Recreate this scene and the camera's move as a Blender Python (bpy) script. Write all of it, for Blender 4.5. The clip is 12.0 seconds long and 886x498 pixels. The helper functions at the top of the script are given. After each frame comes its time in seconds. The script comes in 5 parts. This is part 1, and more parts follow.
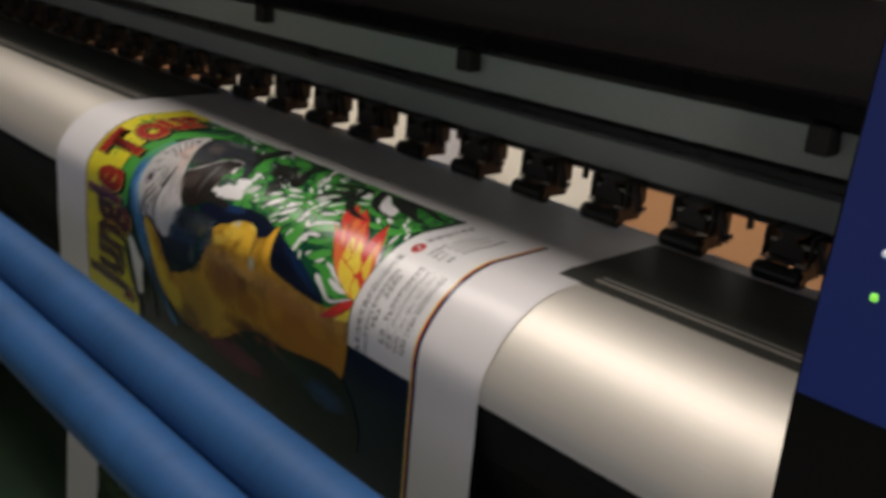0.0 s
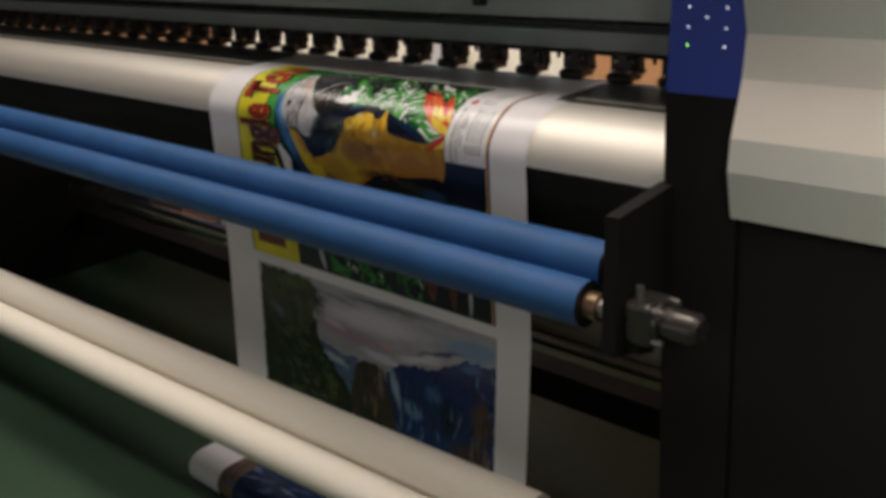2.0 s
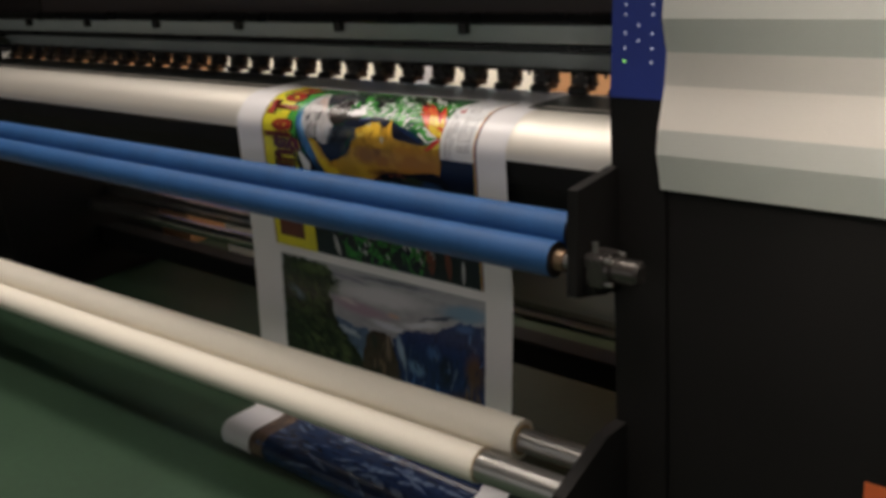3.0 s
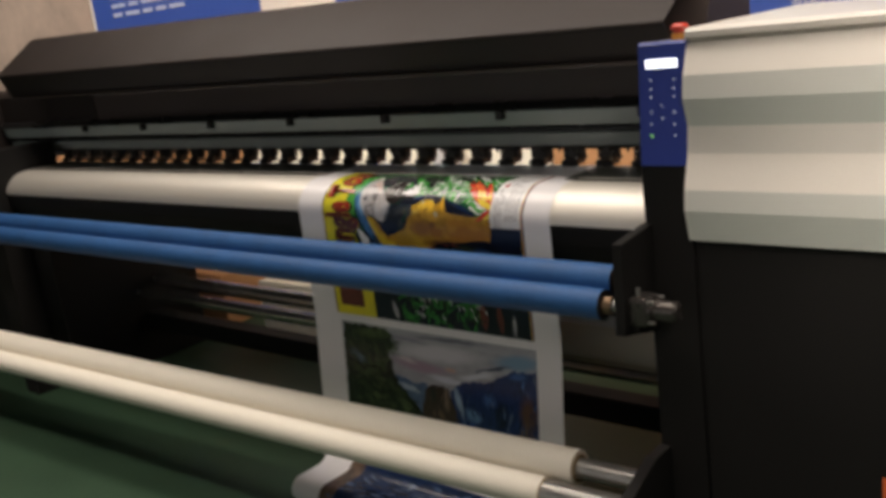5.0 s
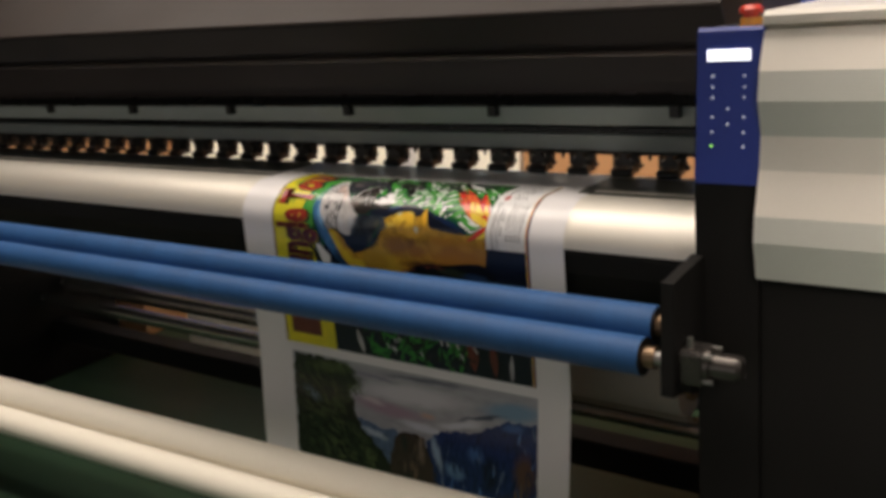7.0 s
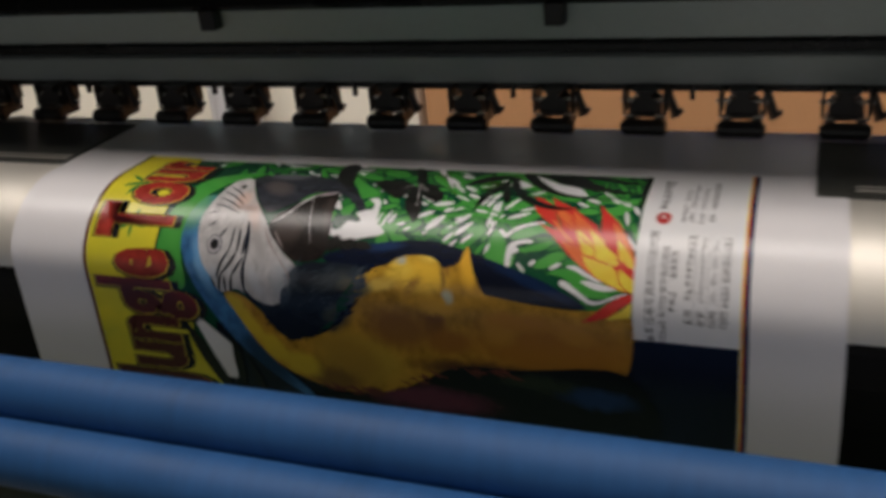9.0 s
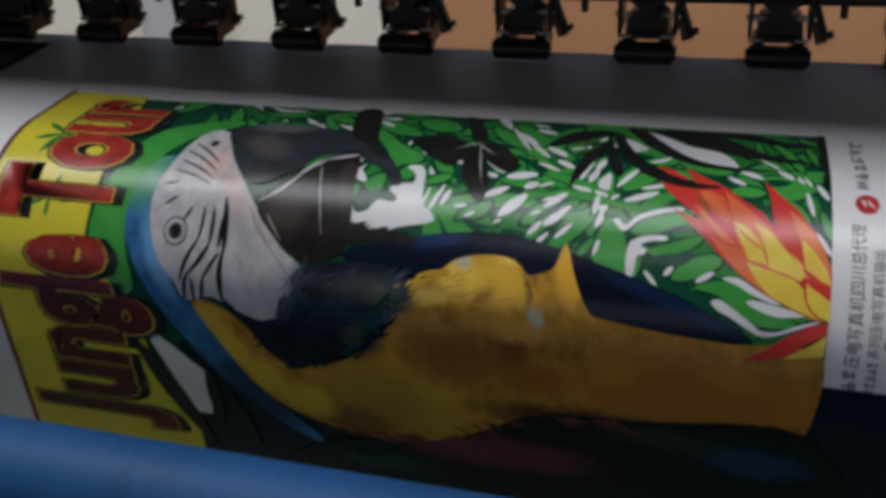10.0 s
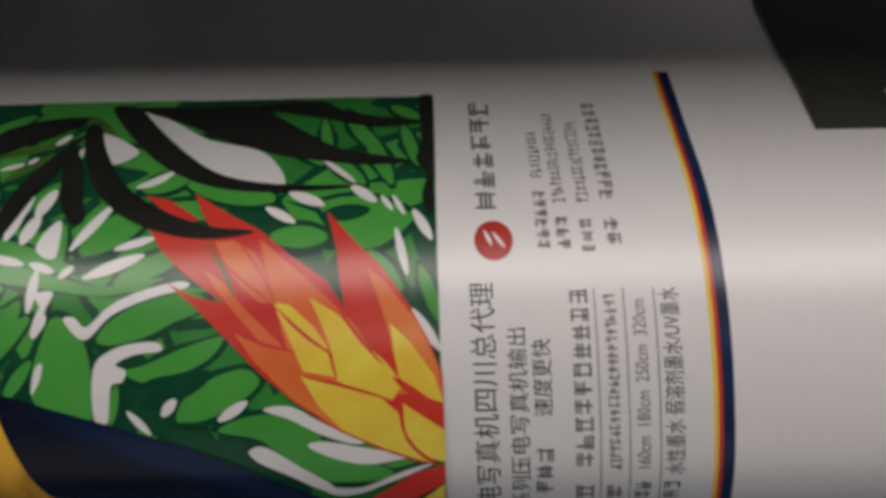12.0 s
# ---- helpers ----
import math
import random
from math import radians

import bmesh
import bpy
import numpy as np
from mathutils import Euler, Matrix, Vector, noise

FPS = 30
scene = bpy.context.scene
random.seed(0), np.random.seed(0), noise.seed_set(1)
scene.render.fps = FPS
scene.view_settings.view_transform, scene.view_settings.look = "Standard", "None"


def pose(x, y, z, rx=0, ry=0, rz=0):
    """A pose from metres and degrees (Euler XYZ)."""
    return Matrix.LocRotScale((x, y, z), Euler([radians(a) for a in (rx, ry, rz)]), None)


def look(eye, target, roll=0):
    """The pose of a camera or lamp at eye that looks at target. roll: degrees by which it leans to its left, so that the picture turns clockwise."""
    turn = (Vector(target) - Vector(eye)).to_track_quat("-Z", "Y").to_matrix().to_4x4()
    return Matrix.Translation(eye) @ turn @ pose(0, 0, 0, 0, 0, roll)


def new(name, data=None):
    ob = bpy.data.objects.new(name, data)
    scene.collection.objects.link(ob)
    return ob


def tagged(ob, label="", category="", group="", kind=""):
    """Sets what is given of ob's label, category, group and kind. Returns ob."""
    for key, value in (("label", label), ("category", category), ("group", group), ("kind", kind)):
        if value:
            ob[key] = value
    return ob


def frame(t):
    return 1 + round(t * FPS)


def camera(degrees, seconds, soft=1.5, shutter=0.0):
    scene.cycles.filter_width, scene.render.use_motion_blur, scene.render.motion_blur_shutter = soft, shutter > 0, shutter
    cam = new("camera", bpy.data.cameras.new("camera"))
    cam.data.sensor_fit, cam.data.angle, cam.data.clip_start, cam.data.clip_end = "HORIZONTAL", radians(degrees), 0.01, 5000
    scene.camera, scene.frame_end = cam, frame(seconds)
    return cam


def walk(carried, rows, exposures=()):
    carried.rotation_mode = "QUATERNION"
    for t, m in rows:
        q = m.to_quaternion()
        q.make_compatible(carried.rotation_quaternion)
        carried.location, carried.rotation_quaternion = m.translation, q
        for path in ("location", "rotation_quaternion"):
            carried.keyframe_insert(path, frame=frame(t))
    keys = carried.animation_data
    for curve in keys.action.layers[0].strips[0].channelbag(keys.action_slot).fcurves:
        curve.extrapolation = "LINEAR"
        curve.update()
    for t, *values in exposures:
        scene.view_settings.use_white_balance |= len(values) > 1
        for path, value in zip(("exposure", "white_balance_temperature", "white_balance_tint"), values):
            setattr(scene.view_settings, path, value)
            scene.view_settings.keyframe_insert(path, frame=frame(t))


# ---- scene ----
import collections

cam = camera(49.0, 12.0, 4.0, 0.4)
PATH = [
    (0, (1.458, -0.578, 1.305), (0.08, 0.718, 0.656), 4.4),
    (0.5, (1.522, -0.655, 1.302), (0.071, 0.548, 0.635), 4.0),
    (1, (1.633, -0.846, 1.303), (0.222, 0.427, 0.681), 1.6),
    (1.5, (1.774, -1.056, 1.33), (0.423, 0.256, 0.655), -1.7),
    (2, (1.93, -1.245, 1.341), (0.609, 0.092, 0.658), -3.8),
    (2.5, (2.092, -1.438, 1.348), (0.785, -0.07, 0.702), -4.0),
    (2.7, (2.137, -1.505, 1.368), (0.84, -0.126, 0.721), -4.1),
    (4.5, (2.287, -1.858, 1.431), (0.976, -0.436, 0.922), -7.3),
    (5, (2.285, -1.928, 1.449), (0.986, -0.483, 0.974), -7.3),
    (5.5, (2.262, -1.967, 1.458), (0.995, -0.484, 1.018), -7.0),
    (6, (2.199, -1.923, 1.438), (0.956, -0.415, 1.011), -5.9),
    (6.5, (2.061, -1.803, 1.44), (0.843, -0.287, 0.974), -5.6),
    (7, (1.869, -1.662, 1.431), (0.706, -0.12, 0.913), -5.0),
    (7.5, (1.66, -1.495, 1.412), (0.599, 0.106, 0.854), -4.6),
    (7.7, (1.589, -1.4, 1.4), (0.549, 0.208, 0.824), -4.6),
    (9.3, (0.799, -0.733, 1.347), (0.159, 0.93, 0.439), -5.5),
    (9.5, (0.76, -0.678, 1.313), (0.141, 0.968, 0.359), -5.2),
    (10, (0.687, -0.562, 1.299), (0.146, 1.07, 0.276), -4.2),
    (10.5, (0.669, -0.515, 1.272), (0.326, 1.161, 0.236), -3.6),
    (11, (0.717, -0.381, 1.259), (0.499, 1.193, 0.045), -5.7),
    (11.5, (0.751, -0.265, 1.237), (0.656, 1.232, -0.085), -3.5),
    (12, (0.762, -0.236, 1.235), (0.735, 1.228, -0.128), -1.8),
]
walk(cam, [(t, look(eye, target, roll)) for t, eye, target, roll in PATH], [(0.0, -0.17, 6300, 10), (2.0, 0.0, 6400, 10), (4.5, 0.22, 6500, 10), (6.0, 0.22, 6700, 10), (7.5, 0.17, 6650, 10), (9.3, -0.42, 5950, 10), (10.0, -0.51, 5450, 10), (10.6, -0.55, 5600, 10), (11.0, -0.62, 6000, 10), (12.0, -0.50, 6150, 10)])


# ---- world and light ----
world = bpy.data.worlds.new("world")
scene.world = world
world.use_nodes = True
world.node_tree.nodes["Background"].inputs[0].default_value = (1.0, 0.93, 0.85, 1)
world.node_tree.nodes["Background"].inputs[1].default_value = 0.042


def area(name, place, aim, sx, sy, watts, colour, spread=180):
    lamp = bpy.data.lights.new(name, "AREA")
    lamp.shape, lamp.size, lamp.size_y, lamp.energy, lamp.color = "RECTANGLE", sx, sy, watts, colour
    lamp.spread = radians(spread)
    ob = new(name, lamp)
    ob.matrix_world = look(place, aim)
    return ob


WARM = (1.0, 0.89, 0.785)
area("hall_and_fill_light", (0.4, -0.07, 3.0), (0.4, -0.06, 0.0), 5.0, 0.50, 66, WARM)
# Unseen fill added to brighten the cabinet front; narrow spread spares the bed.
area("hall_and_fill_light", (2.9, -1.6, 2.1), (2.05, -0.1, 1.16), 0.8, 0.6, 2.1, WARM, 35)
# Two unseen fills, added to brighten the cartons and posters but not the floor.
area("rear_fill_light", (-1.2, 0.78, 3.1), (-1.2, 1.62, 0.85), 7.0, 0.25, 36, WARM, 32)
area("rear_fill_light", (-3.0, 1.35, 3.1), (-3.0, 2.4, 1.55), 11.0, 0.3, 36, WARM, 60)
# Another unseen fill, added in front for the rolls, floor and hanging print.
area("hall_and_fill_light", (-0.3, -1.35, 3.1), (-0.3, -1.33, 0.0), 6.0, 0.3, 32, WARM, 68)

# Broad low front fill, unseen, added to lift the upright faces.
area("front_fill_light", (0.2, -5.8, 1.35), (0.2, 0.0, 1.0), 10.0, 2.6, 17, (1.0, 0.95, 0.92), 150)

# ---- materials ----


def mat(name, base, rough=0.5, metal=0.0, vary=0.12, grain=60.0, wear=4.0, bump=0.05, coat=0.0, spec=0.5, stretch=(1, 1, 1)):
    m = bpy.data.materials.new(name)
    m.use_nodes = True
    nt = m.node_tree
    b = nt.nodes["Principled BSDF"]
    b.inputs["Metallic"].default_value = metal
    b.inputs["Specular IOR Level"].default_value = spec
    b.inputs["Coat Weight"].default_value = coat
    b.inputs["Coat Roughness"].default_value = 0.12
    tc = nt.nodes.new("ShaderNodeTexCoord")
    mp = nt.nodes.new("ShaderNodeMapping")
    mp.inputs["Scale"].default_value = stretch
    nt.links.new(tc.outputs["Object"], mp.inputs["Vector"])
    n1 = nt.nodes.new("ShaderNodeTexNoise")
    n1.inputs["Scale"].default_value, n1.inputs["Detail"].default_value = grain, 4
    n2 = nt.nodes.new("ShaderNodeTexNoise")
    n2.inputs["Scale"].default_value, n2.inputs["Detail"].default_value = wear, 5
    for n in (n1, n2):
        nt.links.new(mp.outputs[0], n.inputs["Vector"])
    mix = nt.nodes.new("ShaderNodeMix")
    mix.data_type = "FLOAT"
    mix.inputs[0].default_value = 0.6
    nt.links.new(n1.outputs["Fac"], mix.inputs[2])
    nt.links.new(n2.outputs["Fac"], mix.inputs[3])
    ramp = nt.nodes.new("ShaderNodeValToRGB")
    ramp.color_ramp.elements[0].position, ramp.color_ramp.elements[1].position = 0.25, 0.75
    ramp.color_ramp.elements[0].color = (*[max(0, c * (1 - vary)) for c in base], 1)
    ramp.color_ramp.elements[1].color = (*[min(1, c * (1 + vary)) for c in base], 1)
    nt.links.new(mix.outputs[0], ramp.inputs[0])
    nt.links.new(ramp.outputs[0], b.inputs["Base Color"])
    rr = nt.nodes.new("ShaderNodeMapRange")
    rr.inputs["To Min"].default_value, rr.inputs["To Max"].default_value = max(0.02, rough * 0.8), min(1, rough * 1.2)
    nt.links.new(n2.outputs["Fac"], rr.inputs["Value"])
    nt.links.new(rr.outputs[0], b.inputs["Roughness"])
    if bump:
        bp = nt.nodes.new("ShaderNodeBump")
        bp.inputs["Strength"].default_value, bp.inputs["Distance"].default_value = bump, 0.002
        nt.links.new(n1.outputs["Fac"], bp.inputs["Height"])
        nt.links.new(bp.outputs[0], b.inputs["Normal"])
    return m


def glow(name, colour, strength):
    m = bpy.data.materials.new(name)
    m.use_nodes = True
    b = m.node_tree.nodes["Principled BSDF"]
    b.inputs["Base Color"].default_value = (*colour, 1)
    b.inputs["Emission Color"].default_value = (*colour, 1)
    b.inputs["Emission Strength"].default_value = strength
    return m


ALU = mat("brushed_aluminium", (0.80, 0.76, 0.69), 0.52, 0.7, 0.04, 90, 3, 0.02, stretch=(0.15, 6, 6))
BLACK = mat("black_powder_coat", (0.011, 0.0102, 0.0098), 0.7, 0, 0.3, 300, 5, 0.15, spec=0.2)
INNER = mat("dark_brown_inner_sheet", (0.072, 0.055, 0.050), 0.45, 0, 0.2, 200, 3, 0.06)
LIDM = mat("dark_brown_sheet", (0.030, 0.0225, 0.0205), 0.58, 0, 0.2, 200, 3, 0.06, spec=0.35)
BEAM = mat("grey_beam_paint", (0.46, 0.52, 0.505), 0.5, 0, 0.08, 150, 5, 0.05)
RUBBER = mat("black_rubber", (0.014, 0.014, 0.014), 0.28, 0, 0.2, 200, 8, 0.05)
CLIP = mat("black_plastic", (0.018, 0.016, 0.015), 0.35, 0, 0.2, 200, 8, 0.03)
STEEL = mat("dull_steel", (0.42, 0.41, 0.39), 0.3, 0.9, 0.15, 120, 6, 0.03, stretch=(0.3, 4, 4))
CHROME = mat("grey_motor_steel", (0.125, 0.113, 0.106), 0.27, 0.8, 0.2, 120, 10, 0.05)
BLUE = mat("blue_foam_tube", (0.016, 0.083, 0.242), 0.6, 0, 0.26, 60, 9, 0.35, stretch=(1.6, 0.35, 0.35))
PANEL = mat("blue_panel_film", (0.018, 0.040, 0.26), 0.4, 0, 0.08, 200, 6, 0.03)
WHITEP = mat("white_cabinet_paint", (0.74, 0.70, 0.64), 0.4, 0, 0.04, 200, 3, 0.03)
# Band tones: part of the facets' light and shade is put into these colours.
SHADEGREY = mat("pale_grey_band_shading", (0.60, 0.61, 0.57), 0.4, 0, 0.04, 200, 3, 0.03)
SHADEGREEN = mat("grey_green_band_shading", (0.54, 0.57, 0.53), 0.4, 0, 0.04, 200, 3, 0.03)
SHADEWARM = mat("warm_grey_band_shading", (0.64, 0.62, 0.57), 0.4, 0, 0.04, 200, 3, 0.03)
PAPER = mat("white_print_media", (0.80, 0.78, 0.80), 0.34, 0, 0.03, 300, 4, 0.03, spec=0.85)
ROLLP = mat("cream_roll_paper", (0.80, 0.75, 0.65), 0.45, 0, 0.06, 220, 3, 0.05, stretch=(0.3, 3, 3))
CARD = mat("brown_cardboard", (0.50, 0.26, 0.12), 0.8, 0, 0.12, 150, 4, 0.15)
WCARD = mat("cream_board", (0.84, 0.79, 0.68), 0.7, 0, 0.05, 150, 4, 0.08)
GREEN = mat("green_floor_paint", (0.018, 0.044, 0.022), 0.6, 0, 0.3, 40, 2.5, 0.1, spec=0.35)
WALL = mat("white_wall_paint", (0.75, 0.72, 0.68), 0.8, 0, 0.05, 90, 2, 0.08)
LOWBOUNCE = mat("low_bounce_grey_wall", (0.34, 0.33, 0.31), 0.8, 0, 0.1, 90, 2, 0.08)
CEIL = mat("grey_ceiling", (0.42, 0.40, 0.37), 0.85, 0, 0.15, 60, 1.5, 0.1)
POSTER = mat("blue_poster_print", (0.045, 0.10, 0.42), 0.35, 0, 0.10, 40, 1.2, 0.01)
POSTERL = mat("pale_blue_poster_print", (0.42, 0.60, 0.78), 0.35, 0, 0.12, 20, 1.5, 0.01)
FAINTINK = mat("pale_poster_ink", (0.46, 0.52, 0.72), 0.5, 0, 0.03)
WHITEINK = mat("white_poster_ink", (0.8, 0.8, 0.82), 0.5, 0, 0.03)
FLAP = mat("dark_platen_flap", (0.060, 0.060, 0.052), 0.4, 0.2, 0.3, 120, 6, 0.08)
ORANGE = mat("orange_plastic", (0.75, 0.16, 0.05), 0.4, 0, 0.05)
AMBER = mat("amber_plastic", (0.80, 0.36, 0.06), 0.4, 0, 0.05)
STOPRED = mat("red_plastic", (0.62, 0.05, 0.03), 0.3, 0, 0.05)
HEMM = mat("highlight_brown_edge", (0.14, 0.105, 0.09), 0.22, 0.3, 0.15, 90, 4, 0.03, coat=0.6)
PINM = mat("bright_pin_steel", (0.72, 0.70, 0.66), 0.22, 0.95, 0.08, 120, 8, 0.0)
BRASS = mat("brass_fitting", (0.26, 0.175, 0.11), 0.35, 0.8, 0.15, 120, 8, 0.03)
DARKBASE = mat("added_dark_base", (0.05, 0.035, 0.025), 0.8, 0, 0.3, 60, 5, 0.2, stretch=(0.3, 3, 3))
SCREEN = glow("lit_display", (0.9, 0.93, 1.0), 1.6)
LEDW = glow("white_indicator", (0.8, 0.85, 1.0), 0.4)
LEDG = glow("green_indicator", (0.35, 1.0, 0.12), 0.7)
CORE = mat("brown_card_core", (0.36, 0.25, 0.13), 0.8, 0, 0.15, 200, 8, 0.1)
PLUG = mat("brown_plastic", (0.17, 0.105, 0.065), 0.5, 0, 0.2, 80, 8, 0.05)

# ---- mesh helpers ----


def part(name, bm, material, parent=None, label="", smooth=False):
    me = bpy.data.meshes.new(name)
    bmesh.ops.recalc_face_normals(bm, faces=bm.faces)
    bm.to_mesh(me)
    bm.free()
    me.materials.append(material)
    if smooth:
        for p in me.polygons:
            p.use_smooth = True
        me.set_sharp_from_angle(angle=radians(35))
    ob = new(name, me)
    if parent:
        ob.parent = parent
        ob.matrix_parent_inverse = parent.matrix_basis.inverted()
    if label:
        ob["label"] = label
    return ob


def thing(name, place, label, category, group="", kind=""):
    ob = new(name)
    ob.empty_display_size = 0.05
    ob.matrix_basis = Matrix.Translation(place)
    return tagged(ob, label, category, group, kind)


def box(x0, x1, y0, y1, z0, z1, bevel=0.0, bm=None):
    bm = bm or bmesh.new()
    r = bmesh.ops.create_cube(bm, size=1, matrix=Matrix.LocRotScale(((x0 + x1) / 2, (y0 + y1) / 2, (z0 + z1) / 2), None, (x1 - x0, y1 - y0, z1 - z0)))
    if bevel:
        es = list({e for v in r["verts"] for e in v.link_edges})
        bmesh.ops.bevel(bm, geom=es, offset=bevel, segments=2, affect="EDGES", profile=0.5)
    return bm


def rod(a, b, r, n=24, bm=None, r2=None, caps=True):
    bm = bm or bmesh.new()
    a, b = Vector(a), Vector(b)
    m = Matrix.Translation((a + b) / 2) @ (b - a).to_track_quat("Z", "Y").to_matrix().to_4x4()
    bmesh.ops.create_cone(bm, cap_ends=caps, segments=n, radius1=r, radius2=r if r2 is None else r2, depth=(b - a).length, matrix=m)
    return bm


def pipe(a, b, r_out, r_in, n=32, bm=None):
    """A hollow tube with open ends."""
    bm = bm or bmesh.new()
    a, b = Vector(a), Vector(b)
    q = (b - a).to_track_quat("Z", "Y").to_matrix()
    rings = []
    for c, r in ((a, r_out), (b, r_out), (b, r_in), (a, r_in)):
        rings.append([bm.verts.new(c + q @ Vector((r * math.cos(k * math.tau / n), r * math.sin(k * math.tau / n), 0))) for k in range(n)])
    for i in range(4):
        p, s = rings[i], rings[(i + 1) % 4]
        for k in range(n):
            bm.faces.new((p[k], p[(k + 1) % n], s[(k + 1) % n], s[k]))
    return bm


def extrude_x(profile, x0, x1, bm=None, lift=0.0):
    """A solid with the (y, z) outline, from x0 to x1. lift: how much higher its x0 end lies."""
    bm = bm or bmesh.new()
    a = [bm.verts.new((x0, y, z + lift)) for y, z in profile]
    b = [bm.verts.new((x1, y, z)) for y, z in profile]
    n = len(profile)
    for k in range(n):
        bm.faces.new((a[k], a[(k + 1) % n], b[(k + 1) % n], b[k]))
    bm.faces.new(a[::-1])
    bm.faces.new(b)
    return bm


def sheet(line, x0, x1, thick, bm=None, lift=0.0):
    """A bent plate: an open (y, z) line given a thickness, from x0 to x1."""
    out = []
    for k, p in enumerate(line):
        q0, q1 = Vector(line[max(k - 1, 0)]), Vector(line[min(k + 1, len(line) - 1)])
        d = (q1 - q0).normalized()
        out.append((p[0] + d.y * thick, p[1] - d.x * thick))
    return extrude_x(list(line) + out[::-1], x0, x1, bm, lift)


XL, XR = -2.20, 1.24  # outer left end and inner right end of the machine
BXL = -1.89  # left end of the print bed

# ---- the hall ----
tagged(part("floor", box(-9, 7, -6, 4, -0.1, 0.0), GREEN), "worn glossy green painted concrete floor of the hall", "floor", kind="structure")
tagged(part("ceiling", box(-9, 7, -6, 4, 3.2, 3.3), CEIL), "plain grey hall ceiling", "ceiling", kind="structure")
tagged(part("wall_north", box(-9, 7, 2.4, 2.6, 0, 3.2), WALL), "off-white painted wall with posters behind the machine", "wall", kind="structure")
# Unseen walls, toned darker than the north wall to cut bounced light.
tagged(part("wall_south", box(-9, 7, -6.2, -6, 0, 3.2), LOWBOUNCE), "unseen wall, toned dark grey to cut bounced light", "wall", kind="structure")
tagged(part("wall_west", box(-9.2, -9, -6, 2.4, 0, 3.2), LOWBOUNCE), "unseen wall, toned dark grey to cut bounced light", "wall", kind="structure")
tagged(part("wall_east", box(7, 7.2, -6, 2.4, 0, 3.2), LOWBOUNCE), "unseen wall, toned dark grey to cut bounced light", "wall", kind="structure")

# ---- the printer: bed, beam and cover ----
printer = thing("large_format_printer", (0, 0.3, 0), "wide-format printer with black body and white end cabinet", "printer")
C, R = (0.065, 0.885), 0.110  # axis and radius of the rounded bed nose


def nose(reach, cap=0.1035):
    """How far the flattened front of the bed stands out, for the reach of a true circle."""
    return reach if reach < 0.094 else 0.094 + (cap - 0.094) * math.tanh((reach - 0.094) / (cap - 0.094))


def bed_line(r, n=18):
    return [(0.275, C[1] + r), (0.20, C[1] + r)] + [(C[0] - nose(r * math.sin(k * 1.33 / n)), C[1] + r * math.cos(k * 1.33 / n)) for k in range(n + 1)]


part("print_bed", sheet(bed_line(R), BXL, XR + 0.02, -0.006), ALU, printer, "brushed aluminium rounded print bed", True)
part("bed_support", extrude_x([(0.268, 0.984), (0.06, 0.984), (-0.010, 0.955), (-0.035, 0.90), (-0.028, 0.86), (0.0, 0.80), (0.10, 0.64), (0.268, 0.64)], BXL, XR + 0.01), BLACK, printer)
for x0, x1 in ((BXL, 0.014), (0.910, XR)):
    part("bed_flap", sheet([(0.24, 0.9985), (0.105, 0.9985), (0.088, 0.9965)], x0, x1, -0.0035), FLAP, printer, "dark bed flap beside the media")

part("beam", extrude_x([(0.226, 1.155), (0.240, 1.113), (0.275, 1.107), (0.275, 1.094), (0.252, 1.088), (0.280, 1.050), (0.288, 1.047), (0.46, 1.047), (0.46, 1.155)], XL - 0.15, XR + 0.02), BEAM, printer, "grey painted beam over the bed")
part("beam_strip", box(XL - 0.15, XR + 0.02, 0.250, 0.274, 1.0945, 1.1065, 0.002), RUBBER, printer, "black strip in the beam's groove")
part("cover_edge", extrude_x([(0.212, 1.164), (0.222, 1.156), (0.30, 1.156), (0.30, 1.186), (0.222, 1.181)], XL - 0.15, XR + 0.02), RUBBER, printer)
for k in range(-5, 2):
    x = 0.630 + 0.4445 * k
    part("cover_clip", box(x - 0.011, x + 0.011, 0.208, 0.228, 1.134, 1.160, 0.002), CLIP, printer)
part("carriage_cover", extrude_x([(0.243, 1.182), (0.50, 1.182), (0.50, 1.46), (0.30, 1.46), (0.235, 1.30)], -1.508, XR + 0.0), INNER, printer, "dark brown inner cover over the carriage")
part("carriage_cover", extrude_x([(0.240, 1.182), (0.50, 1.182), (0.50, 1.46), (0.30, 1.46), (0.232, 1.30)], -1.92, -1.510), LIDM, printer, "brown inner cover at the left end")
part("carriage_cover", extrude_x([(0.240, 1.182), (0.50, 1.182), (0.50, 1.318), (0.25, 1.318), (0.232, 1.30)], XL - 0.15, -1.922), LIDM, printer, "low brown inner cover past the lid's end")


def tilted_sheet(points, x0, x1, thick):
    """A bent cover plate. points: y, z at x1, and how much higher that fold lies at x0."""
    a = sheet([(y, z + up) for y, z, up in points], 0, 1, -thick)
    b = sheet([(y, z) for y, z, up in points], 0, 1, -thick)
    a.verts.ensure_lookup_table(), b.verts.ensure_lookup_table()
    n = 2 * len(points)
    for k in range(n):
        a.verts[k].co.x = x0
        a.verts[n + k].co = b.verts[n + k].co
        a.verts[n + k].co.x = x1
    b.free()
    return a


front_fold = [(0.0705 + 0.010 * math.cos(radians(d)), 1.360 + 0.010 * math.sin(radians(d)), 0.050) for d in range(124, 245, 15)]
hem = [(0.102 + 0.008 * math.cos(radians(d)), 1.274 + 0.008 * math.sin(radians(d)), 0.036) for d in range(62, -31, -15)]
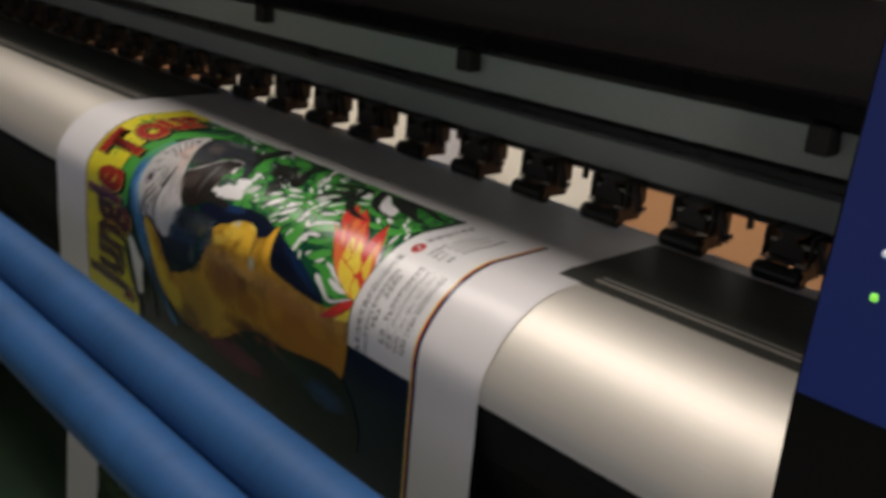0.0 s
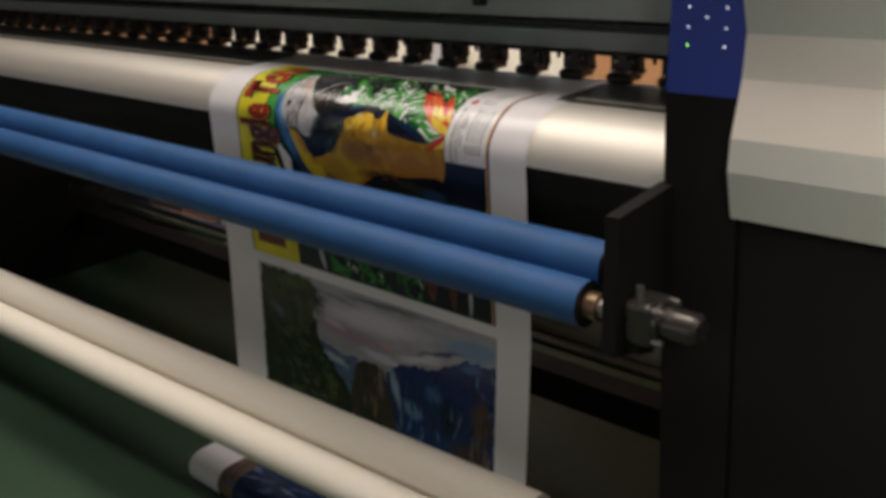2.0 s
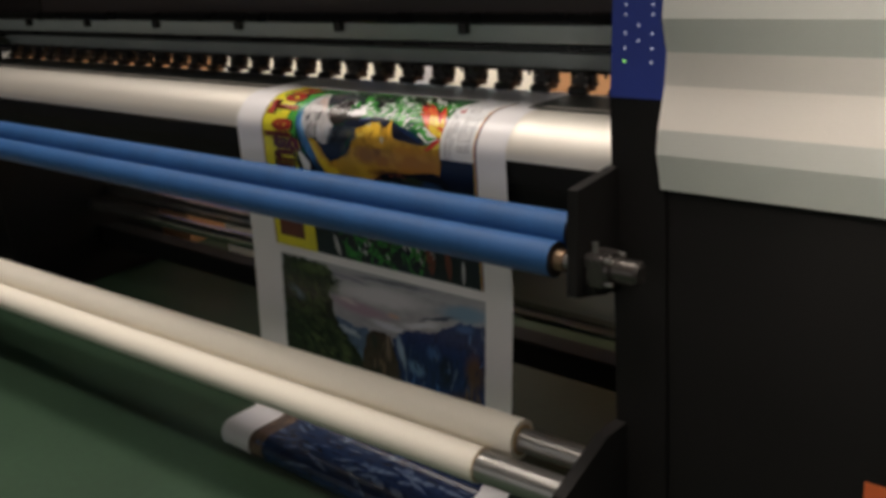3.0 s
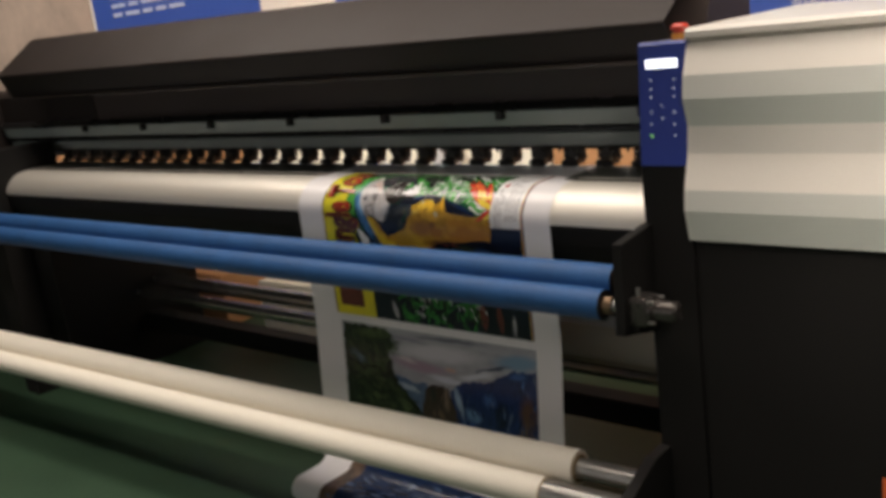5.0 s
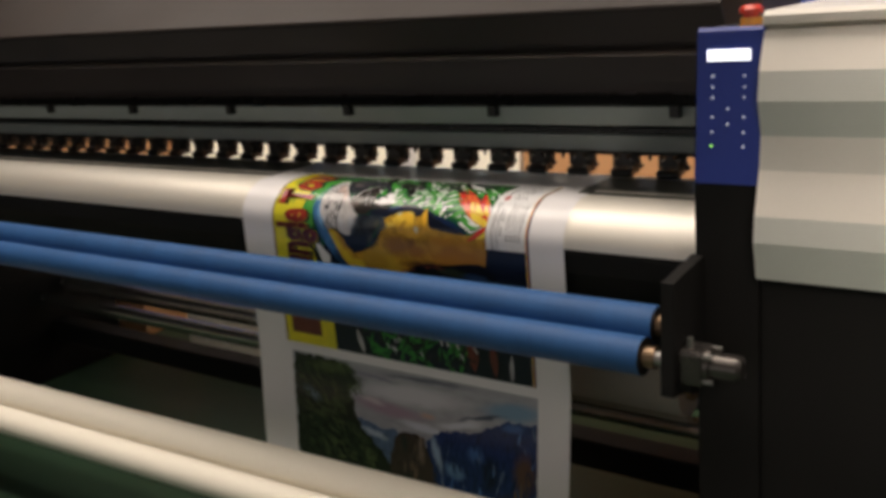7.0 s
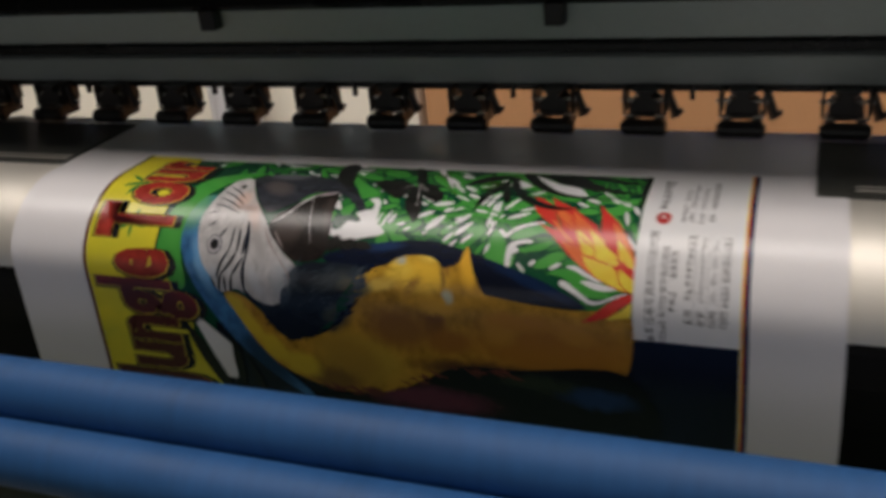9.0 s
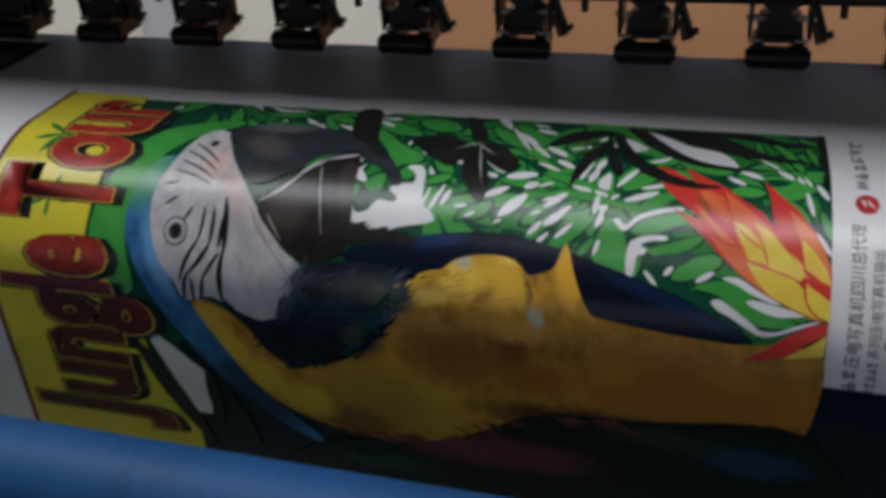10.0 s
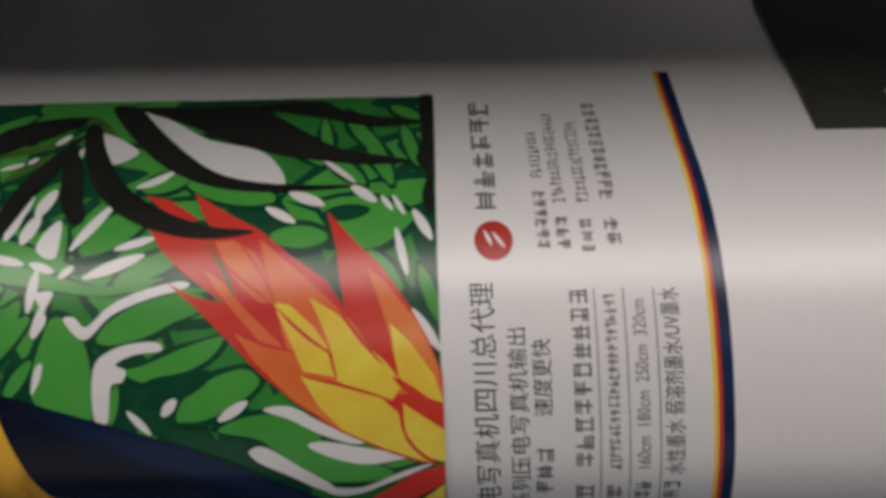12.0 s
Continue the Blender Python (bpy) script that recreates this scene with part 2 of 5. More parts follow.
# folds of the raised cover, from the back edge to the front hem
cover_folds = [(0.44, 1.47, 0.06), (0.265, 1.490, 0.060), (0.258, 1.4905, 0.060), (0.250, 1.490, 0.060), (0.240, 1.484, 0.060)] + front_fold + hem
part("cover", tilted_sheet([(y, z, up * 0.885) for y, z, up in cover_folds], -1.94, XR - 0.01, 0.004), LIDM, printer, "raised dark brown sheet cover", True)
# Rods in a lighter, glossier brown, added to draw the edges' highlight lines.
for y, z, up, r, name in ((0.101, 1.274, 0.032, 0.0045, "hem_highlight"), (0.262, 1.4895, 0.053, 0.0035, "rim_highlight")):
    part(name, rod((-1.94, y, z + up), (XR - 0.01, y, z), r, 14), HEMM, printer, "lighter glossy rod added for the cover edge's highlight", True)
for x0, x1 in ((BXL, 0.012), (0.945, XR)):
    part("flap_edge", box(x0, x1, 0.099, 0.102, 0.9985, 0.9997), ALU, printer, "thin bright edge strip")
    part("flap_edge", box(x0, x1, 0.110, 0.1115, 0.9985, 0.9995), ALU, printer, "thin bright edge strip")

# ---- pinch rollers ----

def plate(bm, x, y0, y1, z0, z1, t):
    return box(x - t / 2, x + t / 2, y0, y1, z0, z1, 0.0012, bm)


def slab(outline, y0, y1, bm):
    """A plate with the (x, z) outline, from y0 to y1."""
    a = [bm.verts.new((x, y0, z)) for x, z in outline]
    b = [bm.verts.new((x, y1, z)) for x, z in outline]
    n = len(outline)
    bm.faces.new(a[::-1]), bm.faces.new(b)
    for k in range(n):
        bm.faces.new((a[k], a[(k + 1) % n], b[(k + 1) % n], b[k]))


bm = bmesh.new()
# waisted body, feet beside the slot, and thin side cheeks
slab([(-0.015, 1.0485), (-0.007, 1.0435), (-0.007, 1.0405), (-0.0175, 1.033), (-0.0185, 1.0165), (0.0185, 1.0165), (0.0175, 1.033), (0.007, 1.0405), (0.007, 1.0435), (0.015, 1.0485)], 0.256, 0.290, bm)
box(-0.0205, -0.0105, 0.250, 0.290, 1.002, 1.0165, 0.001, bm)
box(0.0105, 0.0205, 0.250, 0.290, 1.002, 1.0165, 0.001, bm)
plate(bm, -0.0235, 0.256, 0.292, 1.020, 1.048, 0.0035)
plate(bm, 0.0235, 0.256, 0.292, 1.020, 1.048, 0.0035)
box(-0.013, 0.013, 0.252, 0.262, 1.018, 1.023, 0.001, bm)
ARM = part("pinch_roller", bm, CLIP, printer)
bm = rod((-0.026, 0.249, 1.0072), (0.026, 0.249, 1.0072), 0.0095, 20)
bmesh.ops.bevel(bm, geom=[e for e in bm.edges if abs(e.verts[0].co.x - e.verts[1].co.x) < 1e-5], offset=0.003, segments=2, affect="EDGES")
WHEEL = part("wheel", bm, RUBBER, ARM, "black rubber wheel", True)
bm = box(-0.003, 0.003, -0.004, 0.004, -0.014, 0.012, 0.001)
box(-0.003, 0.007, -0.004, 0.004, -0.017, -0.012, 0.001, bm)
bmesh.ops.transform(bm, matrix=pose(0.031, 0.266, 1.034, 0, -20, 0), verts=bm.verts)
LEVER = part("lever", bm, CLIP, ARM)
bm = bmesh.new()
fin = [(0.021, 1.041), (0.033, 1.036), (0.039, 1.015), (0.029, 1.012), (0.026, 1.024)]
front = [bm.verts.new((x, 0.266, z)) for x, z in fin]
back = [bm.verts.new((x, 0.270, z)) for x, z in fin]
bm.faces.new(front[::-1]), bm.faces.new(back)
for j in range(5):
    bm.faces.new((front[j], front[(j + 1) % 5], back[(j + 1) % 5], back[j]))
SPR = part("spring_fin", bm, PLUG, ARM, "brown spring fin")
bm = rod((-0.0275, 0.262, 1.036), (0.0275, 0.262, 1.036), 0.0026, 10)
rod((-0.024, 0.254, 1.0195), (0.024, 0.254, 1.0195), 0.0020, 10, bm)
PIN = part("pin", bm, PINM, ARM, "bright steel pins", True)
for k in range(-24, 5):
    x = 0.720 + 0.1075 * k
    if k == -24:
        for o in (ARM, WHEEL, LEVER, SPR, PIN):
            o.data.transform(Matrix.Translation((x, 0, 0)))
        continue
    a = ARM.copy()
    scene.collection.objects.link(a)
    a.location.x += 0.1075 * (k + 24)
    for o in (WHEEL, LEVER, SPR, PIN):
        c = o.copy()
        scene.collection.objects.link(c)
        c.parent = a
        c.matrix_parent_inverse = o.matrix_parent_inverse
part("pinch_shaft", rod((XL, 0.290, 1.043), (XR, 0.290, 1.043), 0.0045, 12), CLIP, printer)
for k in range(-12, 3):
    x = 0.720 + 0.215 * k + 0.05
    part("shaft_hanger", box(x - 0.003, x + 0.003, 0.282, 0.288, 1.030, 1.052, 0.001), CLIP, printer)

# ---- end column, control panel and cabinet ----
column = extrude_x([(-0.100, 1.070), (-0.100, 0.0), (0.55, 0.0), (0.55, 1.325), (-0.060, 1.325), (-0.078, 1.32)], 1.240, 1.350)
part("end_column", column, BLACK, printer, "black end column")
panel = part("control_panel", extrude_x([(-0.104, 1.074), (-0.080, 1.074), (-0.060, 1.326), (-0.076, 1.330), (-0.082, 1.324)], 1.243, 1.352), PANEL, printer, "dark blue control panel with lit display")


def on_panel(u, v, w, h, material, name):
    """A small key or lamp at u across and v up the panel's face, both from 0 to 1."""
    v += 0.035
    z = 1.074 + 0.25 * v
    y = -0.104 + 0.022 * v
    x = 1.243 + 0.109 * u
    return part(name, box(x - w / 2, x + w / 2, y - 0.0015, y + 0.004, z - h / 2, z + h / 2, 0.001), material, panel)


on_panel(0.49, 0.810, 0.072, 0.018, SCREEN, "display")
for v in (0.677, 0.605, 0.538, 0.41, 0.31, 0.217):
    on_panel(0.74, v, 0.0034, 0.0034, LEDW, "key_mark")
    if v > 0.25:
        on_panel(0.25, v, 0.0034, 0.0034, LEDW, "key_mark")
for v in (0.464, 0.362):
    on_panel(0.49, v, 0.0034, 0.0034, LEDW, "key_mark")
on_panel(0.25, 0.217, 0.004, 0.004, LEDG, "lamp")

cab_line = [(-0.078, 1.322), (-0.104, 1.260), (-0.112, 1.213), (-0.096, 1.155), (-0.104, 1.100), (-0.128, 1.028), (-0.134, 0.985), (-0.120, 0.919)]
cabinet = part("end_cabinet", extrude_x([(0.55, 1.322)] + [(y + 0.004, z) for y, z in cab_line] + [(0.55, 0.919)], 1.352, 2.45), WHITEP, printer, "white end cabinet with banded front")
# Lightest tone on up-facing bands, darkest on down-facing: shading put into the colour.
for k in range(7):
    part("front_band", sheet(cab_line[k : k + 2], 1.352, 2.45, -0.003), (WHITEP, SHADEGREY, SHADEGREEN, SHADEWARM, WHITEP, SHADEGREY, SHADEGREEN)[k], cabinet)
part("cabinet_top", extrude_x([(0.55, 1.323), (-0.06, 1.323), (-0.085, 1.332), (-0.085, 1.345), (-0.075, 1.352), (0.55, 1.352)], 1.352, 2.45), WHITEP, cabinet)
part("lower_housing", box(1.3503, 2.45, -0.093, 0.55, 0.0, 0.9185, 0.004), BLACK, printer, "black lower housing")
stop_button = part("stop_button", rod((1.315, -0.03, 1.325), (1.315, -0.03, 1.341), 0.0175, 24), AMBER, printer, "yellow emergency stop with a red cap", True)
bm = rod((1.315, -0.03, 1.341), (1.315, -0.03, 1.348), 0.0125, 24)
rod((1.315, -0.03, 1.348), (1.315, -0.03, 1.355), 0.019, 24, bm)
rod((1.315, -0.03, 1.355), (1.315, -0.03, 1.361), 0.019, 24, bm, 0.013)
part("cap", bm, STOPRED, stop_button, "red mushroom cap", True)
part("left_leg", box(XL - 0.4, -1.745, 0.02, 0.73, 0.0, 0.86, 0.004), BLACK, printer, "black left end leg")
part("left_column", extrude_x([(-0.100, 1.070), (-0.100, 0.0), (0.018, 0.0), (0.018, 0.86), (0.22, 0.90), (0.22, 1.10), (-0.06, 1.10)], -2.0, BXL - 0.002), BLACK, printer, "black left end column")
tagged(part("warning_label", box(1.722, 1.80, -0.0945, -0.0925, 0.36, 0.446), ORANGE, printer), "small orange label on the black housing")
part("left_housing", box(XL - 0.9, XL - 0.15, -0.10, 0.55, 0.98, 1.32, 0.004), LIDM, printer)
part("rear_crossbar", box(XL, 1.245, 0.42, 0.50, 0.16, 0.24, 0.004), BLACK, printer)

# ---- blue drying tubes ----
for name, y, z in (("tension_tube", -0.158, 0.828), ("tension_tube", -0.216, 0.790)):
    t = thing(name, (1.19, y, z), "blue foam-covered tension tube across the machine", "tube", "blue tension tubes")
    part("foam", pipe((XL + 0.05, y, z), (1.192, y, z), 0.0345, 0.0337, 40), BLUE, t, smooth=True)
    part("shaft", rod((XL, y, z), (1.235, y, z), 0.014), STEEL, t, "dull steel shaft", True)
    part("end_plug", pipe((1.176, y, z), (1.1925, y, z), 0.0335, 0.0145, 32), CLIP, t, "black plastic end plug", True)
    part("collar", pipe((1.194, y, z), (1.214, y, z), 0.020, 0.0145, 24), BRASS, t, "brass-coloured collar", True)

bracket = thing("tube_bracket", (1.24, -0.16, 0.8), "black bracket with geared motor holding the blue tubes", "bracket")
part("plate", extrude_x([(-0.232, 0.932), (-0.095, 0.945), (-0.095, 0.70), (-0.245, 0.735)], 1.232, 1.254), BLACK, bracket)
part("gearbox", box(1.254, 1.298, -0.226, -0.166, 0.752, 0.814, 0.008), CHROME, bracket)
part("flange", rod((1.298, -0.195, 0.784), (1.305, -0.195, 0.784), 0.031, 28), CHROME, bracket, "", True)
motor_can = part("motor", rod((1.305, -0.195, 0.784), (1.350, -0.195, 0.784), 0.023, 28), CHROME, bracket, "grey steel motor", True)
part("end_cap", rod((1.350, -0.195, 0.784), (1.357, -0.195, 0.784), 0.023, 28, None, 0.017), CHROME, motor_can, "", True)
for dy, dz in ((-0.022, 0.022), (0.022, 0.022), (-0.022, -0.022), (0.022, -0.022)):
    part("bolt", rod((1.296, -0.195 + dy, 0.784 + dz), (1.312, -0.195 + dy, 0.784 + dz), 0.0045, 8), STEEL, bracket)
part("set_screw", rod((1.27, -0.205, 0.812), (1.27, -0.205, 0.832), 0.006, 10), STEEL, bracket)
part("lower_lug", extrude_x([(-0.225, 0.752), (-0.17, 0.752), (-0.18, 0.725), (-0.215, 0.735)], 1.232, 1.275), BLACK, bracket)

# ---- take-up rolls ----
SKEW = 0.042
for y, z, r, r_in, r_shaft, xr, xs, lab in ((-0.190, 0.361, 0.043, 0.033, 0.025, 1.065, 1.24, "long cream roll of media with a brown card core"), (-0.266, 0.320, 0.039, 0.036, 0.0345, 1.015, 1.24, "long thin cream roll of media on a steel shaft")):
    t = thing("media_roll", (xr, y, z), lab, "roll", "take-up rolls")
    a = (-2.5, y - SKEW * 3.56, z)
    part("paper", pipe(a, (xr, y, z), r, r_in, 48), ROLLP, t, smooth=True)
    part("core", pipe(a, (xr + 0.003, y, z), r_in - 0.0003, r_in - 0.006 if r_in < 0.035 else 0.0347, 40), CORE, t, "brown card core", True)
    part("shaft", rod(a, (xs, y + SKEW * (xs - xr), z), r_shaft, 32), STEEL, t, "bare steel shaft", True)
arm = thing("take_up_arm", (1.27, -0.2, 0.0), "black floor-standing arm that carries the take-up shafts", "bracket")
part("arm_plate", extrude_x([(-0.33, 0.30), (-0.32, 0.36), (-0.17, 0.42), (-0.095, 0.42), (-0.095, 0.20), (-0.20, 0.20)], 1.235, 1.262), BLACK, arm)

# ---- feed side ----
for y, z, r in ((0.50, 0.385, 0.032), (0.40, 0.350, 0.027)):
    t = thing("feed_roller", (0, y, z), "bare steel feed roller under the machine", "roller", "feed rollers")
    part("barrel", rod((-1.70, y, z), (1.20, y, z), r, 28), PINM, t, "polished steel barrel", True)
    for x0, x1 in ((-1.745, -1.70), (1.20, 1.245)):
        part("journal", rod((x0, y, z), (x1, y, z), 0.012, 16), STEEL, t, smooth=True)
t = thing("supply_roll", (0.5, 0.44, 0.48), "beige supply roll of media on the feed rollers", "roll")
part("paper", pipe((0.06, 0.43, 0.45), (1.01, 0.43, 0.45), 0.080, 0.04, 40), ROLLP, t, smooth=True)
part("core", pipe((0.05, 0.43, 0.45), (1.02, 0.43, 0.45), 0.0395, 0.033, 32), CORE, t, smooth=True)

# ---- behind the machine ----
for x0, x1, y0, m, lab in ((-0.03, 1.10, 1.40, CARD, "large brown cardboard carton on an added dark base"), (1.12, 2.3, 1.43, CARD, "large brown cardboard carton on an added dark base"), (-1.05, -0.06, 1.42, WCARD, "large cream cardboard carton on an added dark base"), (-2.1, -1.08, 1.44, WCARD, "large cream cardboard carton on an added dark base"), (-3.3, -2.15, 1.45, CARD, "large brown cardboard carton on an added dark base"), (-4.5, -3.35, 1.47, CARD, "large brown cardboard carton on an added dark base")):
    t = thing("carton", ((x0 + x1) / 2, y0 + 0.3, 0.13), lab, "carton", "cartons behind the machine")
    part("box_body", box(x0, x1, y0, y0 + 0.55, 0.13, 0.97, 0.006), m, t)
    part("top_flap", box(x0 + 0.01, (x0 + x1) / 2 - 0.003, y0 + 0.01, y0 + 0.54, 0.971, 0.976), m, t)
    part("top_flap", box((x0 + x1) / 2 + 0.003, x1 - 0.01, y0 + 0.01, y0 + 0.54, 0.971, 0.976), m, t)
# Dark boards added below the cartons to stand in for the shade there.
for x0, x1 in ((-4.5, -3.35), (-3.3, -2.15), (-2.1, -1.08), (-1.05, -0.06), (-0.03, 1.10), (1.12, 2.3)):
    t = thing("pallet", ((x0 + x1) / 2, 1.7, 0), "low dark base added to keep the foot of a carton dark", "pallet", "pallets under the cartons")
    for k in range(5):
        part("dark_base_board", box(x0, x1, 1.405 + 0.125 * k, 1.505 + 0.125 * k, 0.108, 0.1295, 0.002), DARKBASE, t)
    for k in range(3):
        c = x0 + 0.06 + (x1 - x0 - 0.12) * k / 2
        part("bearer", box(c - 0.05, c + 0.05, 1.41, 2.0, 0.0, 0.1075, 0.002), DARKBASE, t)
for x0, x1, h, m, lab in ((-2.12, -1.80, 0.268, CARD, "small brown carton on the floor under the machine"), (-1.50, -0.95, 0.272, WCARD, "small white carton on the floor under the machine")):
    t = thing("carton", ((x0 + x1) / 2, 1.05, 0), lab, "carton", "small cartons")
    part("box_body", box(x0, x1, 0.90, 1.20, 0.0, h, 0.004), m, t)
    part("top_flap", box(x0 + 0.004, x1 - 0.004, 0.904, 1.049, h + 0.001, h + 0.004), m, t)
    part("top_flap", box(x0 + 0.004, x1 - 0.004, 1.052, 1.196, h + 0.001, h + 0.004), m, t)
t = thing("paper_roll", (-0.55, 1.33, 0), "white paper roll standing on end", "roll")
part("paper", pipe((-0.55, 1.33, 0.0), (-0.55, 1.33, 0.95), 0.065, 0.03, 32), PAPER, t, smooth=True)

# ---- posters ----
WALLY = 2.398
poster_right = tagged(part("poster", box(0.05, 3.8, WALLY - 0.006, WALLY, 1.10, 2.75), POSTER), "blue wall poster with large white lettering", "poster")
part("pale_disc", rod((0.02, WALLY - 0.0065, 1.95), (0.02, WALLY - 0.0095, 1.95), 0.72, 64), POSTERL, poster_right)
poster_left = tagged(part("poster", box(-5.0, -2.95, WALLY - 0.006, WALLY, 1.10, 2.75), POSTER), "blue wall poster with rows of small white writing", "poster")
poster_mid = tagged(part("poster", box(-2.10, -0.55, WALLY - 0.006, WALLY, 1.10, 2.75), POSTERL), "pale blue wall poster with a dark blue edge", "poster")
part("blue_edge", box(-2.22, -1.92, WALLY - 0.010, WALLY - 0.0065, 1.10, 2.75), POSTER, poster_mid)
poster_far = tagged(part("poster", box(-8.6, -5.05, WALLY - 0.006, WALLY, 1.10, 2.75), mat("tan_poster_print", (0.45, 0.36, 0.30), 0.4, 0, 0.35, 9, 1.2, 0.01)), "tan and pink photo poster on the wall", "poster")

# ---- the printed media ----
MX0, MX1 = 0.018, 0.940
MR = R + 0.0012
S1 = 0.272 - C[0]
S2 = S1 + MR * math.pi / 2
S3 = S2 + 0.735
S4 = S3 + 0.06 * math.pi / 2
S5 = S4 + 0.075
S6 = S5 + 0.04 * 2.4


def media_point(s):
    """Where the media lies, s metres along it from the back of the bed: the place (y, z) and the outward normal."""
    if s < S1:
        return (0.272 - s, C[1] + MR), (0, 1)
    if s < S2:
        a = (s - S1) / MR
        return (C[0] - nose(MR * math.sin(a), 0.1049), C[1] + MR * math.cos(a)), (-math.sin(a), math.cos(a))
    y0 = C[0] - nose(MR, 0.1049)
    if s < S3:
        d = s - S2
        u = min(max((d - 0.03) / 0.30, 0), 1)
        return (y0 + 0.012 * u * u * (3 - 2 * u) - 0.036 * d, C[1] - d), (-1, 0)
    y0, z0 = y0 + 0.012 - 0.036 * 0.735, C[1] - 0.735
    if s < S4:
        a = (s - S3) / 0.06
        return (y0 - 0.06 + 0.06 * math.cos(a), z0 - 0.06 * math.sin(a)), (-math.cos(a), math.sin(a))
    y0, z0 = y0 - 0.06, z0 - 0.06
    if s < S5:
        return (y0 - (s - S4), z0), (0, 1)
    a = (s - S5) / 0.04
    return (y0 - 0.075 - 0.04 * math.sin(a), z0 - 0.04 + 0.04 * math.cos(a)), (-math.sin(a), math.cos(a))


CUTS = [S2 + 0.012 * k for k in range(1, 30)] + [0.07, 0.14, 0.68, 0.85, 1.0] + [S1 + (S2 - S1) * k / 36 for k in range(37)] + [S3 + (S4 - S3) * k / 8 for k in range(9)] + [S5 + (S6 - S5) * k / 10 for k in range(10)]


def drift(s):
    """The media runs slightly askew: how far it has wandered sideways."""
    return float(np.interp(s, (0.0, 0.14, 0.30, 0.38, 0.46, 0.68, 1.0, 1.4), (-0.003, -0.002, 0.001, 0.003, 0.004, 0.000, -0.018, -0.022)))


def drape(bm, lift):
    """Bends a flat bmesh in (x, s) over the media's run, lifted off it by so much."""
    lo, hi = min(v.co.y for v in bm.verts), max(v.co.y for v in bm.verts)
    for c in CUTS:
        if lo < c < hi:
            bmesh.ops.bisect_plane(bm, geom=bm.verts[:] + bm.edges[:] + bm.faces[:], plane_co=(0, c, 0), plane_no=(0, 1, 0))
    uv = bm.loops.layers.uv.verify()
    for f in bm.faces:
        for lp in f.loops:
            lp[uv].uv = lp.vert.co.xy
    for v in bm.verts:
        (y, z), (ny, nz) = media_point(v.co.y)
        up = lift + v.co.z
        v.co = (v.co.x + drift(v.co.y), y + ny * up, z + nz * up)
    return bm


def rounded(points, n=4):
    """A closed smooth outline through a few corner points."""
    out, m = [], len(points)
    for k in range(m):
        p0, p1, p2, p3 = (Vector(points[(k + j) % m]) for j in (-1, 0, 1, 2))
        for i in range(n):
            t = i / n
            out.append(0.5 * (2 * p1 + (p2 - p0) * t + (2 * p0 - 5 * p1 + 4 * p2 - p3) * t * t + (3 * p1 - p0 - 3 * p2 + p3) * t**3))
    return out


def lens(x, s, length, width, angle, n=5, bend=0.0):
    """A pointed leaf or brush stroke."""
    up = [(length * (k / n - 0.5), width * math.sin(math.pi * k / n) / 2 + bend * math.sin(math.pi * k / n)) for k in range(n + 1)]
    dn = [(length * (k / n - 0.5), -width * math.sin(math.pi * k / n) / 2 + bend * math.sin(math.pi * k / n)) for k in range(n - 1, 0, -1)]
    c, q = math.cos(angle), math.sin(angle)
    return [(x + a * c - b * q, s + a * q + b * c) for a, b in up + dn]


def rect(x0, x1, s0, s1):
    return [(x0, s0), (x1, s0), (x1, s1), (x0, s1)]


def clip_poly(poly, x0, x1, s0, s1):
    for axis, lim, sign in ((0, x0, 1), (0, x1, -1), (1, s0, 1), (1, s1, -1)):
        out = []
        for k, p in enumerate(poly):
            q = poly[k - 1]
            ip, iq = sign * (p[axis] - lim) >= 0, sign * (q[axis] - lim) >= 0
            if ip != iq:
                t = (lim - q[axis]) / (p[axis] - q[axis])
                out.append((q[0] + t * (p[0] - q[0]), q[1] + t * (p[1] - q[1])))
            if ip:
                out.append((p[0], p[1]))
        poly = out
        if len(poly) < 3:
            return []
    return poly


def inks(name, polys, material, parent, layer, label="", kind=""):
    bm = bmesh.new()
    for k, poly in enumerate(polys):
        if len(poly) >= 3:
            bm.faces.new([bm.verts.new((p[0], p[1], 5e-7 * (k % 40))) for p in poly])
    bm.normal_update()
    bmesh.ops.triangulate(bm, faces=bm.faces[:], ngon_method="EAR_CLIP")
    drape(bm, 0.00005 * layer)
    ob = part(name, bm, material, parent, label, True)
    if kind:
        ob["kind"] = kind
    return ob


